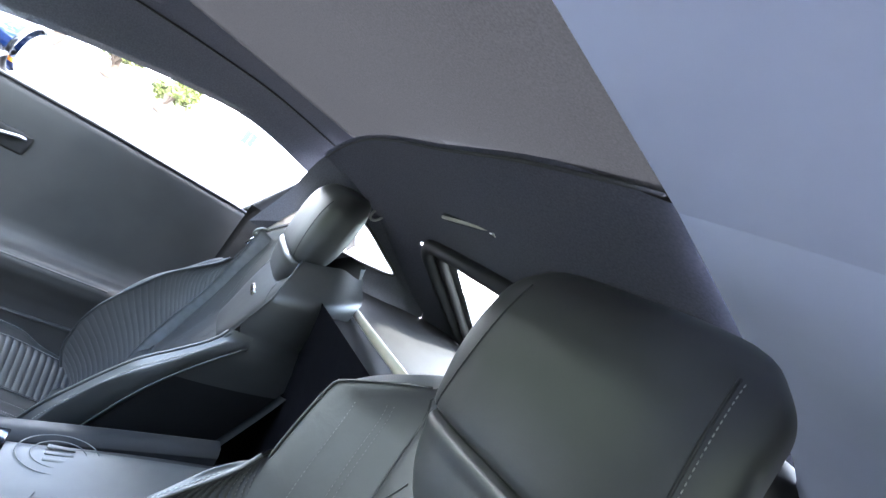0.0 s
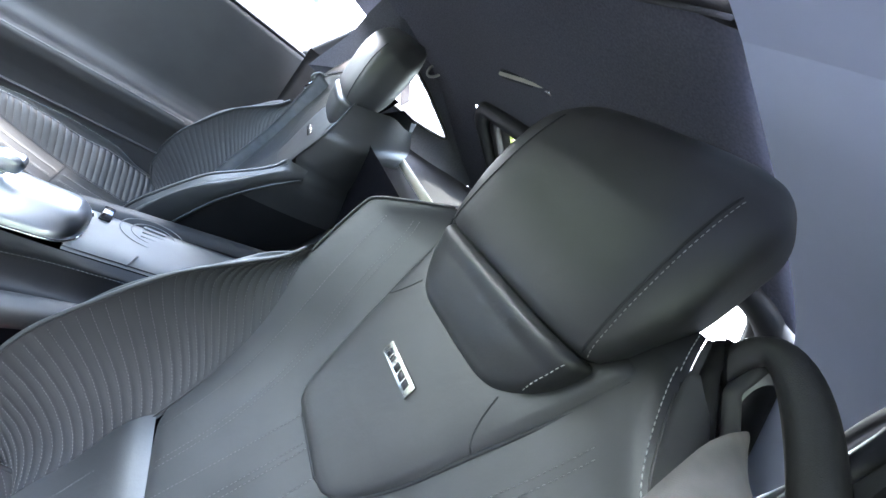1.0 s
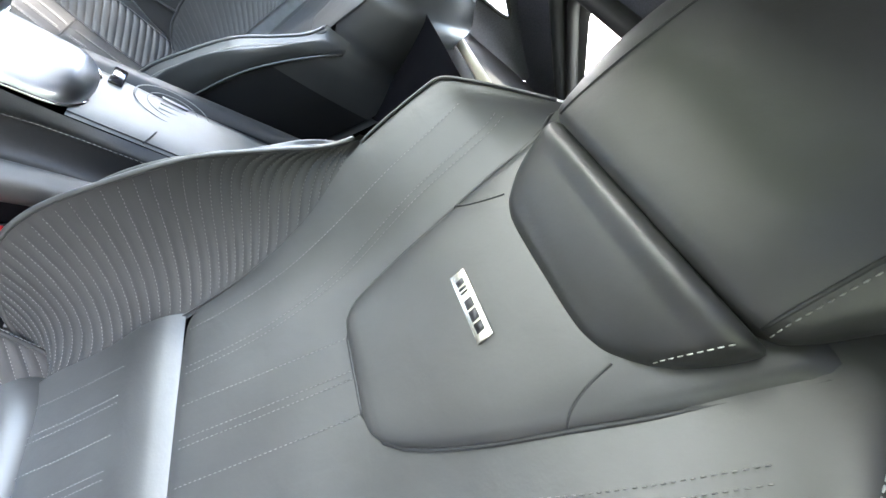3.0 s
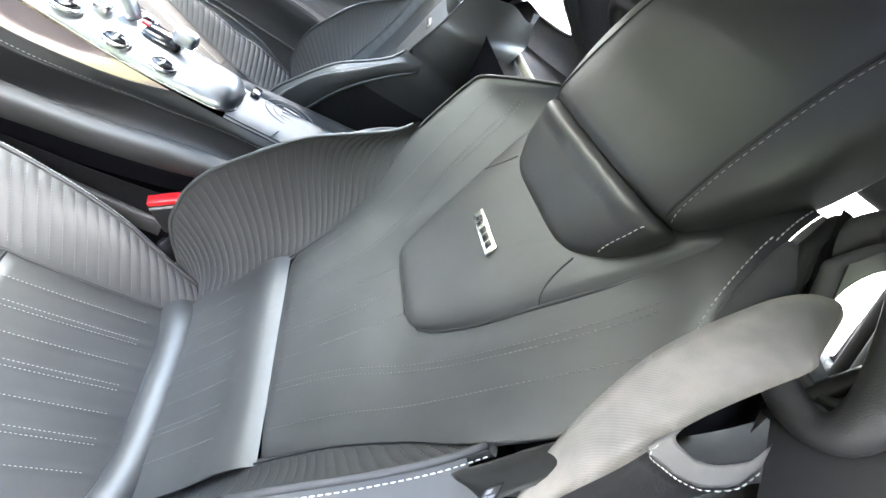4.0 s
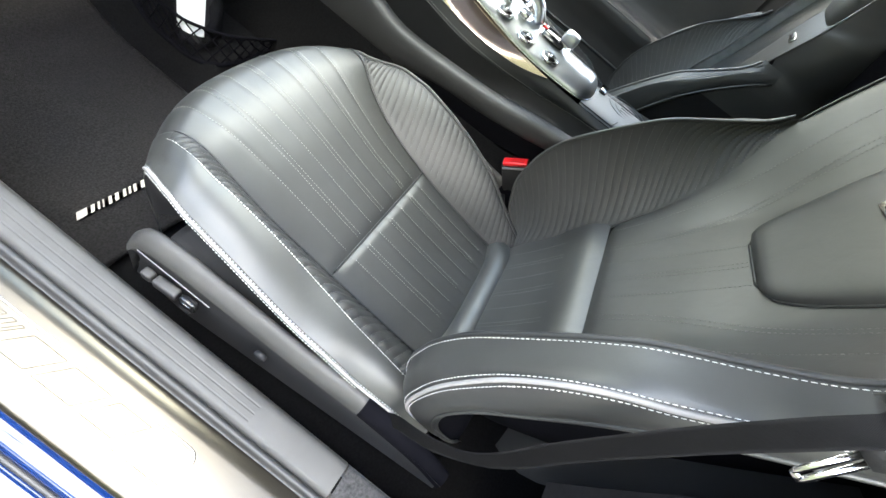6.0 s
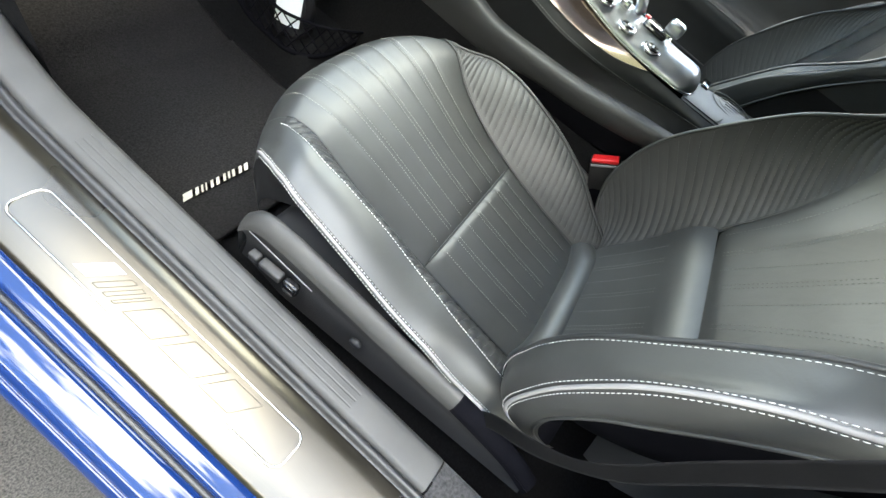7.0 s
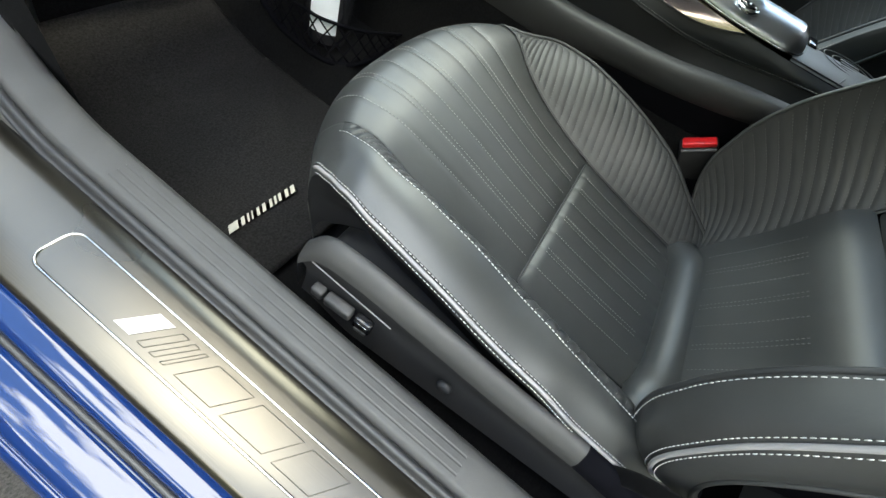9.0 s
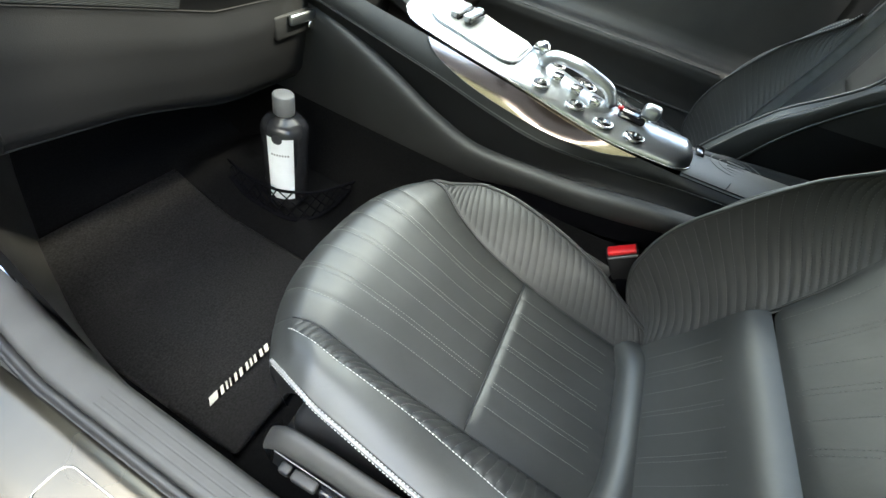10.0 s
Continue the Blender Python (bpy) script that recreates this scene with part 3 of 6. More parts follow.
            lean_part("shoulder_lip", sheet(lambda a, b: back_at(side * rim_e(side, 0.985 + 0.075 * a), 0.985 + 0.075 * a) + Vector((-0.002 - 0.017 * math.sin(math.pi / 2 * b), 0.002 - 0.004 * b - 0.010 * b * b * b, 0.006 * b + 0.004 * b * (1 - a))), 20, 10, thick=0.003), PALE_LIT_EDGE, seat, "leather lip of the belt guide, light put into its pale grey")
            lean_part("shoulder_stitching", stitches(tr, (0, 0.002, 0.001), 0.0032, 0.0016, 0.0005), THREAD_LIGHT, seat)

    # the outer shoulder runs on up under the headrest
    def roll(a, b):
        z = 1.043 + 0.040 * b
        u = -(0.03 + (0.149 - 0.62 * (z - 1.043) - 0.03) * a)
        p = back_at(u, min(z, 1.055))
        return Vector((u, p.y + 0.003 - 0.020 * b * b - 0.004 * max(0, a - 0.9) / 0.1, z))
    ro = lean_part("shoulder_roll", sheet(roll, 24, 10), LEATHER_SMOOTH, seat)
    lean_part("shoulder_lip", sheet(lambda a, b: roll(1.0, a) + Vector((-0.001 - (0.016 - 0.006 * a) * math.sin(math.pi / 2 * b), 0.001 - 0.004 * b - 0.010 * b * b * b, 0.005 * b)), 12, 8, thick=0.003), PALE_LIT_EDGE, ro)
    lean_part("shoulder_stitching", stitches([roll(0.955, b) for b in np.linspace(0.3, 0.98, 14)], (0, 0.0012, 0.0005), 0.0032, 0.0016, 0.0005), THREAD_LIGHT, ro)

    def rear(a, b):
        z = 0.40 + 0.655 * a
        front_u = (edge_u(z) + 0.023) if z < 0.87 else panel_e(z) - 0.02
        c = 2 * b - 1
        return Vector((c * front_u, back_y(z) - 0.125 - 0.03 * (1 - c * c), z))
    lean_part("rear_shell", sheet(rear, 24, 16), LEATHER_DARK, seat)

    # integral headrest of two pads
    def pad(widths, fronts, rears, zs, power, rows=28, cols=56, mid=0.0):
        a_, f_, r_ = spline(zs, widths), spline(zs, fronts), spline(zs, rears)

        def at(i, j):
            z = zs[0] + (zs[-1] - zs[0]) * i
            th = 2 * math.pi * j
            c, s = math.cos(th), math.sin(th)
            yc, d = (f_(z) + r_(z)) / 2, (f_(z) - r_(z)) / 2
            return Vector((mid + a_(z) * abs(c) ** (2 / power) * (1 if c > 0 else -1), yc + d * abs(s) ** (2 / power) * (1 if s > 0 else -1), z))
        bm = sheet(at, rows, cols)
        bmesh.ops.remove_doubles(bm, verts=bm.verts, dist=1e-5)
        bmesh.ops.holes_fill(bm, edges=bm.edges)
        for f in bm.faces:
            if len(f.verts) > 4:
                for e in f.edges:
                    e.smooth = False

        def front(u, z):
            yc, d = (f_(z) + r_(z)) / 2, (f_(z) - r_(z)) / 2
            return Vector((u, yc + d * max(0, 1 - (abs(u - mid) / a_(z)) ** power) ** (1 / power), z))
        return bm, front
    z_low = [0.9385, 0.9405, 0.946, 0.956, 0.972, 0.992, 1.0125, 1.0152]
    bm, front_low = pad([0.052, 0.060, 0.071, 0.081, 0.092, 0.100, 0.104, 0.101], [-0.428, -0.417, -0.409, -0.4055, -0.4025, -0.401, -0.4015, -0.4065], [-0.485] * 8, z_low, 4.5, 34)
    head = lean_part("headrest_lower_pad", bm, LEATHER_SMOOTH, seat)
    z_up = [1.0162, 1.0195, 1.025, 1.04, 1.08, 1.14, 1.18, 1.20, 1.208]
    bm, front_up = pad([0.101, 0.107, 0.1105, 0.1155, 0.1245, 0.1255, 0.110, 0.084, 0.05], [-0.4065, -0.4022, -0.4008, -0.400, -0.401, -0.408, -0.425, -0.45, -0.48], [-0.470, -0.478, -0.484, -0.492, -0.502, -0.510, -0.512, -0.510, -0.505], z_up, 3.4, 44, 72, 0.006)
    up = lean_part("headrest_upper_pad", bm, LEATHER_SMOOTH, seat)
    for side in (-1, 1):
        run = [front_up(side * (0.0955 - 0.05 * (z - 1.02)), z) for z in np.linspace(1.020, 1.165, 30)]
        lean_part("headrest_seam", tube(run, 0.0013, 6), LEATHER_DARK, up)
        if side < 0:
            run = [front_up(side * (0.0988 - 0.05 * (z - 1.02)), z) for z in np.linspace(1.020, 1.165, 30)]
            lean_part("headrest_stitching", stitches(run, (side * 0.0006, 0.0012, 0), 0.0030, 0.0018, 0.00045), THREAD_GREY, up)
            run = [front_low(side * (0.0865 + 0.27 * (z - 0.968)), z) for z in np.linspace(0.968, 1.011, 10)]
            lean_part("headrest_stitching", stitches(run, (side * 0.0006, 0.0012, 0), 0.0030, 0.0018, 0.00045), THREAD_LIGHT, head)


def seat_cushion_parts(seat):
    def centre(s0, s1):
        def at(a, b):
            s = s0 + (s1 - s0) * b
            y = cush_y(s)
            c = 2 * a - 1
            p = cush_at(c * (fold_u(y) if c > 0 else out_fold(s)), s)
            puff = 0.006 * (1 - c**6) * min(1, min(b, 1 - b) / 0.06) ** 0.5
            dent = sum(math.exp(-((p.x - u0 * (1 + (0.35 if u0 > 0 else 0.22) * ease((s - 0.5) / 0.5))) / 0.0045) ** 2) for u0 in LINES)
            p.z += puff - 0.004 - 0.0011 * dent
            return p
        return at
    front = part("cushion_front_panel", sheet(centre(0.402, 1.0), 130, 60), LEATHER_SMOOTH, seat)
    rear = part("cushion_rear_panel", sheet(centre(0.05, 0.399), 130, 26), LEATHER_SMOOTH, seat)
    part("cross_seam", tube([cush_at(u, 0.4005) - Vector((0, 0, 0.003)) for u in np.linspace(-0.136, 0.136, 20)], 0.0016, 6), LEATHER_DARK, seat)
    for u0 in LINES:
        double = LINES.index(u0) % 2 == 1
        for off in ((-0.0035, 0.0035) if double else (0.0,)):
            for ob, s0, s1 in ((front, 0.415, 0.90), (rear, 0.12, 0.385)):
                pts = []
                for s in np.linspace(s0, s1, 36):
                    u = (u0 + off) * (1 + (0.35 if u0 > 0 else 0.22) * ease((s - 0.5) / 0.5))
                    p = centre(s, s + 1e-6)(0.5 + u / (fold_u(cush_y(s)) if u > 0 else out_fold(s)) / 2, 0.5)
                    pts.append(p)
                part("panel_stitching", stitches(pts, (0, 0, 0.0006), 0.0025, 0.0020, 0.0004), THREAD_GREY, ob)
    part("rear_roll", tube([Vector((u, -0.226 + 0.06 * (u / 0.2) ** 4, 0.409 + 0.012 * (u / 0.2) ** 4 - 0.034 * ease((u - 0.09) / 0.085))) for u in np.linspace(-0.185, 0.185, 24)], [0.012 + 0.019 * min(1, (0.185 - abs(u)) / 0.03) for u in np.linspace(-0.185, 0.185, 24)], 14), LEATHER_SMOOTH, seat)

    for side in (-1, 1):
        rib_to = 0.97 if side > 0 else 0.55

        def ribbed(a, b):
            s = 0.03 + 0.815 * a
            q = rib_to * b
            p = bolster_at(side, q, s)
            k = min(1, (1 - a) / 0.06) * min(1, (1 - b) / 0.05) * min(1, b / 0.05)
            p.z += (0.0018 if side > 0 else 0.0045) * (abs(math.sin(math.pi * (cush_y(s) - (0.040 if side > 0 else 0.045) * q) / 0.0143)) ** 0.35 - 0.7) * k
            return p
        rb = part("ribbed_bolster", sheet(ribbed, 320, 24), LEATHER_RIB_SHADED, seat, "ribbed leather side bolster")
        runs = {}
        for b in np.linspace(0.08, 0.93, 16):
            grid = [(ribbed(a, b), (cush_y(0.03 + 0.815 * a) - (0.040 if side > 0 else 0.045) * rib_to * b) / 0.0143) for a in np.linspace(0, 0.95, 260)]
            for (p0, f0), (p1, f1) in zip(grid, grid[1:]):
                if math.floor(f0) != math.floor(f1):
                    runs.setdefault(math.floor(f1), []).append(p0.lerp(p1, (math.floor(f1) - f0) / (f1 - f0)))
        dots = bmesh.new()
        for run in runs.values():
            if len(run) > 3:
                stitches(run, (0, 0, 0.0010), 0.0022, 0.0022, 0.00035, dots)
        part("rib_stitching", dots, THREAD_RIB, rb)
        part("bolster_seam", tube([bolster_at(side, 0.0, s) + Vector((0, 0, 0.002)) for s in np.linspace(0.03, 0.845, 50)], 0.0014, 6), LEATHER_DARK, rb)

        def plain(a, b):
            s = 0.03 + 0.83 * a
            q = rib_to + (1 - rib_to) * b
            return bolster_at(side, q, s)
        pl = part("bolster_band", sheet(plain, 60, 10), LEATHER_SMOOTH, seat)
        st = [bolster_at(side, rib_to, s) for s in np.linspace(0.03, 0.855, 80)]
        if side < 0:
            part("bolster_stitching", stitches(st, (-0.0004, 0, 0.0012), 0.0032, 0.0016, 0.0005), THREAD_LIGHT, pl)
        else:
            part("bolster_cord", tube([p + Vector((0, 0, 0.001)) for p in st], 0.0028, 8), LEATHER_DARK, pl)

        def nose(a, b):
            s = 0.845 + 0.155 * a
            return bolster_at(side, b, s)
        part("bolster_nose", sheet(nose, 20, 10), LEATHER_SMOOTH, seat)

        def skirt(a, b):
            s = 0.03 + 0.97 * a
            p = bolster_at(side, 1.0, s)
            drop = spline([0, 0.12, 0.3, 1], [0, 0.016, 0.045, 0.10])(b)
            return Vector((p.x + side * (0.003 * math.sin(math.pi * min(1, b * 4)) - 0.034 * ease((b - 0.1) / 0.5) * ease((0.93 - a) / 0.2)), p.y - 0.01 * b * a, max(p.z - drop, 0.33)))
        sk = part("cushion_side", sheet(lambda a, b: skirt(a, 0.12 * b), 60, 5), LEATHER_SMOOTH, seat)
        # shade under the piping's overhang is put into this strip's colour
        part("lower_side", sheet(lambda a, b: skirt(a, 0.12 + 0.88 * b), 60, 8), SIDE_SHADED, seat)
        pipe = [skirt(a, 0.042) + Vector((side * 0.0018, 0, 0.0012)) for a in np.linspace(0.02, 0.90, 70)]
        part("piping", tube(pipe, 0.0021, 8), PIPING, sk)
        for b in (0.0, 0.085):
            part("piping_stitching", stitches([skirt(a, b) for a in np.linspace(0.02, 0.90, 80)], (side * 0.002, 0, 0.0012 if b == 0 else 0.0), 0.0032, 0.0016, 0.0005), THREAD_LIGHT, sk)

        # valance along the seat rail: pale top, dark outer face
        va_top = spline([-0.30, -0.25, -0.17, -0.05, 0.07, 0.14, 0.185, 0.205], [0.405, 0.432, 0.452, 0.468, 0.488, 0.498, 0.490, 0.462])

        def valance(a, b):
            y = -0.30 + 0.505 * a
            top = va_top(y)
            u = spline([0, 0.25, 0.5, 0.8, 1], [0.252, 0.255, 0.262, 0.2745, 0.277])(b)
            z = spline([0, 0.25, 0.5, 0.8, 1], [-0.030, -0.004, 0.0, -0.012, -0.024])(b)
            return Vector((side * u, y, top + z))

        def valance_face(a, b):
            y = -0.30 + 0.500 * a
            top = va_top(y) - 0.023
            return Vector((side * (0.276 - 0.008 * math.sin(math.pi * b)), y, top - (top - 0.355 - 0.03 * ease((y - 0.12) / 0.08)) * b))
        va = part("side_valance", sheet(lambda a, b: valance(0.32 + 0.68 * a, b), 36, 16), PLASTIC, seat, "grey plastic valance along the seat rail")
        part("valance_tail", sheet(lambda a, b: valance(0.32 * a, b) - Vector((0, 0, 0.012 * (1 - a))), 12, 16), BLACK_CLOTH_SHADE, va, "black cloth rear end")
        part("valance_face", sheet(valance_face, 44, 8), PLASTIC_DARK, va)
        part("valance_end", sheet(lambda a, b: Vector((side * (0.242 + 0.034 * a), 0.205 + 0.006 * math.sin(math.pi * a), 0.385 + (va_top(0.205) - 0.012 - 0.385) * b)), 8, 6), PLASTIC_DARK, va)
        if side < 0:
            part("switch_outline", tube([Vector((-0.2775, y, 0.452 + 0.20 * (y - 0.12))) for y in np.linspace(0.085, 0.185, 8)], 0.0008, 5), CAP, va)
            part("seat_switch", box((-0.286, 0.165, 0.412), (-0.274, 0.180, 0.428), 0.003), PLASTIC, va, "grey seat adjustment switch")
            part("seat_switch", box((-0.287, 0.128, 0.412), (-0.274, 0.162, 0.428), 0.003), PLASTIC, va)
            part("seat_switch", box((-0.286, 0.102, 0.406), (-0.274, 0.124, 0.430), 0.004), GLOSS_BLACK, va)
            part("switch_button", box((-0.2885, 0.105, 0.420), (-0.2855, 0.120, 0.428), 0.002), CHROME, va)
            part("switch_button", box((-0.2885, 0.105, 0.409), (-0.2855, 0.120, 0.416), 0.002), PLASTIC, va)
            part("recline_knob", lathe([(0.008, 0), (0.009, 0.002), (0.009, 0.005), (0.006, 0.007)], (-0.275, 0.005, 0.405), 18, turn=Euler((0, -math.pi / 2, 0)).to_matrix().to_4x4()), PLASTIC_DARK, va)
    part("seat_pan", box((-0.225, -0.24, 0.30), (0.225, 0.22, 0.385), 0.02), PLASTIC_DARK, seat)
    for x in (-0.20, 0.20):
        part("seat_rail", box((x - 0.02, -0.30, 0.252), (x + 0.02, 0.24, 0.302), 0.004), GLOSS_BLACK, seat)


passenger_seat = thing("bucket_seat", (0, 0, SEAT_Z), "black leather sports seat with ribbed bolsters and light stitching", "car seat", "seats of the car")
seat_cushion_parts(passenger_seat)
seat_back_parts(passenger_seat)
passenger_seat.matrix_basis = pose(-0.37, 0, SEAT_Z, 0, 0, 3.1)
MID = 0.045  # the car's middle line
driver_seat = copy_thing(passenger_seat, Matrix.Translation((2 * MID + 0.375, -0.042, SEAT_Z - 0.050)) @ Matrix.Diagonal((-1, 1, 1, 1)) @ Matrix.Translation((0, -0.22, 0.17)) @ pose(0, 0, 0, -2.8) @ Matrix.Translation((0, 0.22, -0.17)) @ pose(0, 0, 0, 0, 0, 3.1))
tagged(driver_seat, "black leather sports seat beyond the console, belt hanging beside it")


# ---- ground and distance ----
def ground():
    bm = bmesh.new()
    n = 24
    pos = [-400, -120, -40, -15, -8, -5, -3, -2, -1.5, -1, -0.5, 0, 0.5, 1, 1.5, 2, 3, 5, 8, 15, 40, 120, 250, 400]
    grid = [[bm.verts.new((x, y, 0.012 * noise.noise((x * 0.7, y * 0.7, 0)) if abs(x) < 10 and abs(y) < 10 else 0)) for y in pos] for x in pos]
    for i in range(n - 1):
        for j in range(n - 1):
            bm.faces.new((grid[i][j], grid[i + 1][j], grid[i + 1][j + 1], grid[i][j + 1]))
    ob = new("ground", finish("ground", bm, ASPHALT))
    tagged(ob, "dark grey worn asphalt of the parking area", "ground", kind="structure")


ground()


def building(x, y, w, d, floors, cols, roof):
    h = floors * 2.9 + 0.4
    top = thing("house", (x, y, 0), "white rendered house with rows of dark windows", "house", "houses across the road")
    wall = part("wall", box((x, y - w / 2, 0), (x + d, y + w / 2, h), 0.03, 1), STUCCO, top, smooth=False)
    for f in range(floors):
        for c in range(cols):
            cy = y - w / 2 + w * (c + 0.5) / cols
            z0 = 0.9 + f * 2.9
            win = part("window", box((x - 0.05, cy - 0.62, z0 - 0.05), (x + 0.04, cy + 0.62, z0 + 1.45), 0.02, 1), STUCCO, top, smooth=False)
            for k in (-1, 1):
                part("pane", box((x - 0.07, cy + k * 0.29 - 0.25, z0 + 0.04), (x - 0.055, cy + k * 0.29 + 0.25, z0 + 1.36)), PANE, win, smooth=False)
    rf = bmesh.new()
    v = [rf.verts.new(p) for p in ((x - 0.5, y - w / 2 - 0.4, h), (x + d + 0.5, y - w / 2 - 0.4, h), (x + d + 0.5, y + w / 2 + 0.4, h), (x - 0.5, y + w / 2 + 0.4, h), (x + d / 2, y - w / 2 - 0.4, h + roof), (x + d / 2, y + w / 2 + 0.4, h + roof))]
    for f in ((0, 1, 4), (2, 3, 5), (0, 4, 5, 3), (1, 2, 5, 4), (0, 3, 2, 1)):
        rf.faces.new([v[i] for i in f])
    part("roof", rf, ROOFTILE, top, smooth=False)


building(44, -17, 26, 10, 3, 10, 3.0)
building(40, 12, 14, 9, 2, 5, 2.6)


def tree(x, y, h, seed):
    rng = random.Random(seed)
    top = thing("tree", (x, y, 0), "broad green leafy tree beside the road", "tree", "trees across the road")
    bm = tube([Vector((x + 0.1 * math.sin(i), y + 0.08 * math.cos(2 * i), h * 0.6 * i / 6)) for i in range(7)], [0.22 - 0.025 * i for i in range(7)], 10)
    limbs = []
    for k in range(9):
        a, z0 = rng.uniform(0, 6.28), h * rng.uniform(0.16, 0.5)
        e = Vector((x + math.cos(a) * h * rng.uniform(0.15, 0.3), y + math.sin(a) * h * rng.uniform(0.15, 0.3), z0 + h * rng.uniform(0.12, 0.32)))
        s = Vector((x, y, z0))
        tube([s, s.lerp(e, 0.5) + Vector((0, 0, 0.15)), e], [0.08, 0.05, 0.02], 6, bm)
        limbs.append(e)
    limbs.append(Vector((x, y, h * 0.85)))
    part("trunk", bm, BARK, top)
    lv, lf = [], []
    for e in limbs:
        for _ in range(260):
            d = Vector((rng.gauss(0, 1), rng.gauss(0, 1), rng.gauss(0, 0.8)))
            p = e + d * h * 0.075
            t = Euler((rng.uniform(0, 6), rng.uniform(0, 6), rng.uniform(0, 6))).to_matrix()
            r = rng.uniform(0.08, 0.16)
            i = len(lv)
            lv += [p + t @ Vector((0, -r, 0)), p + t @ Vector((r * 0.5, 0, 0.03)), p + t @ Vector((0, r, 0)), p + t @ Vector((-r * 0.5, 0, 0.03))]
            lf.append((i, i + 1, i + 2, i + 3))
    me = bpy.data.meshes.new("crown")
    me.from_pydata([v - Vector((x, y, 0)) for v in lv], [], lf)
    me.materials.append(LEAF)
    ob = new("crown", me)
    ob.parent = top
    tagged(ob, kind="stuff")


for tx, ty, th, ts in ((22, 6.2, 3.6, 9), (22, 4.6, 3.3, 1), (23, 2.9, 3.0, 2), (22, 0.7, 2.8, 5), (24, -17, 5.0, 6)):
    tree(tx, ty, th, ts)


# two walls, never in view, added to block low sky beside and ahead
for nm, lo, hi in (("blocker_west", (-5.2, -16, -0.05), (-4.9, 4.7, 4.1)), ("blocker_north", (-4.9, 4.4, -0.05), (9, 4.7, 3.0))):
    wl = new(nm, finish(nm, box(lo, hi, 0.03), BLOCKER_WALL, False))
    tagged(wl, "added unseen wall that blocks low daylight", "wall", kind="structure")

# ---- body side and door sill ----
def along(profile, ys, bm=None, bend=None):
    """A profile of (x, z) drawn out along y; bend(y) gives a shift in x and z."""
    def at(a, b):
        y = ys[0] + (ys[-1] - ys[0]) * a
        i = b * (len(profile) - 1)
        j = min(int(i), len(profile) - 2)
        x = profile[j][0] + (profile[j + 1][0] - profile[j][0]) * (i - j)
        z = profile[j][1] + (profile[j + 1][1] - profile[j][1]) * (i - j)
        dx, dz = bend(y) if bend else (0, 0)
        return Vector((x + dx, y, z + dz))
    return sheet(at, max(2, int(abs(ys[-1] - ys[0]) / 0.02)), len(profile) - 1, bm)


def rise(y):
    return (0.0, 0.045 * (y - 0.15))


def sill_bend(y):
    k = max(0.0, y - 0.42)
    return (0.55 * k * k + 0.05 * k, 0.045 * (y - 0.15))


sill = thing("door_sill", (-0.76, 0.2, 0.06), "door sill with a brushed steel entry plate and grey ribbed trim", "door sill")
ROCKER = [(-0.8335, 0.4435), (-0.8365, 0.4445), (-0.842, 0.4447), (-0.848, 0.4445), (-0.852, 0.4438), (-0.8540, 0.442), (-0.8552, 0.4385), (-0.8562, 0.434), (-0.858, 0.4318), (-0.8602, 0.4318), (-0.8618, 0.4335), (-0.8638, 0.4348),
          (-0.868, 0.4352), (-0.874, 0.4352), (-0.880, 0.4348), (-0.886, 0.434), (-0.891, 0.4328), (-0.895, 0.4312), (-0.8975, 0.4295), (-0.8984, 0.4275), (-0.8992, 0.4262), (-0.9001, 0.4262), (-0.9009, 0.427), (-0.9025, 0.4267), (-0.905, 0.425),
          (-0.908, 0.4215), (-0.9101, 0.4165), (-0.911, 0.409), (-0.9108, 0.395), (-0.908, 0.36), (-0.902, 0.30), (-0.892, 0.24), (-0.878, 0.195), (-0.85, 0.17)]
rocker = part("rocker_panel", along(ROCKER, (-0.75, 1.0), bend=rise), PAINT, sill, "glossy blue painted body edge")
part("rocker_seal", along([(-0.8553, 0.4335), (-0.8566, 0.4362), (-0.8592, 0.4366), (-0.8612, 0.4355), (-0.8618, 0.4330)], (-0.75, 1.0), bend=rise), RUBBER, rocker, "thin black seal in the groove")
plate = part("sill_plate", along([(-0.743, 0.447), (-0.746, 0.450), (-0.76, 0.4505), (-0.80, 0.4505), (-0.828, 0.449), (-0.832, 0.447), (-0.8338, 0.443)], (-0.16, 0.52), bend=rise), STEEL, sill, "brushed steel entry plate with an embossed frame")


def rounded(x0, x1, y0, y1, r, n=6):
    pts = []
    for cx, cy, a0 in ((x1 - r, y1 - r, 0), (x0 + r, y1 - r, 90), (x0 + r, y0 + r, 180), (x1 - r, y0 + r, 270)):
        for k in range(n + 1):
            a = radians(a0 + 90 * k / n)
            pts.append((cx + r * math.cos(a), cy + r * math.sin(a)))
    return pts


loop = rounded(-0.809, -0.769, -0.043, 0.336, 0.012)
dense = []
for (ax, ay), (bx, by) in zip(loop, loop[1:] + loop[:1]):
    m = max(1, int(math.hypot(bx - ax, by - ay) / 0.02))
    dense += [(ax + (bx - ax) * k / m, ay + (by - ay) * k / m) for k in range(m)]
part("embossed_frame", tube([Vector((x, y, 0.4508 + rise(y)[1])) for x, y in dense], 0.0013, 6, closed=True), STEEL_LINE, plate, "bright raised frame line")


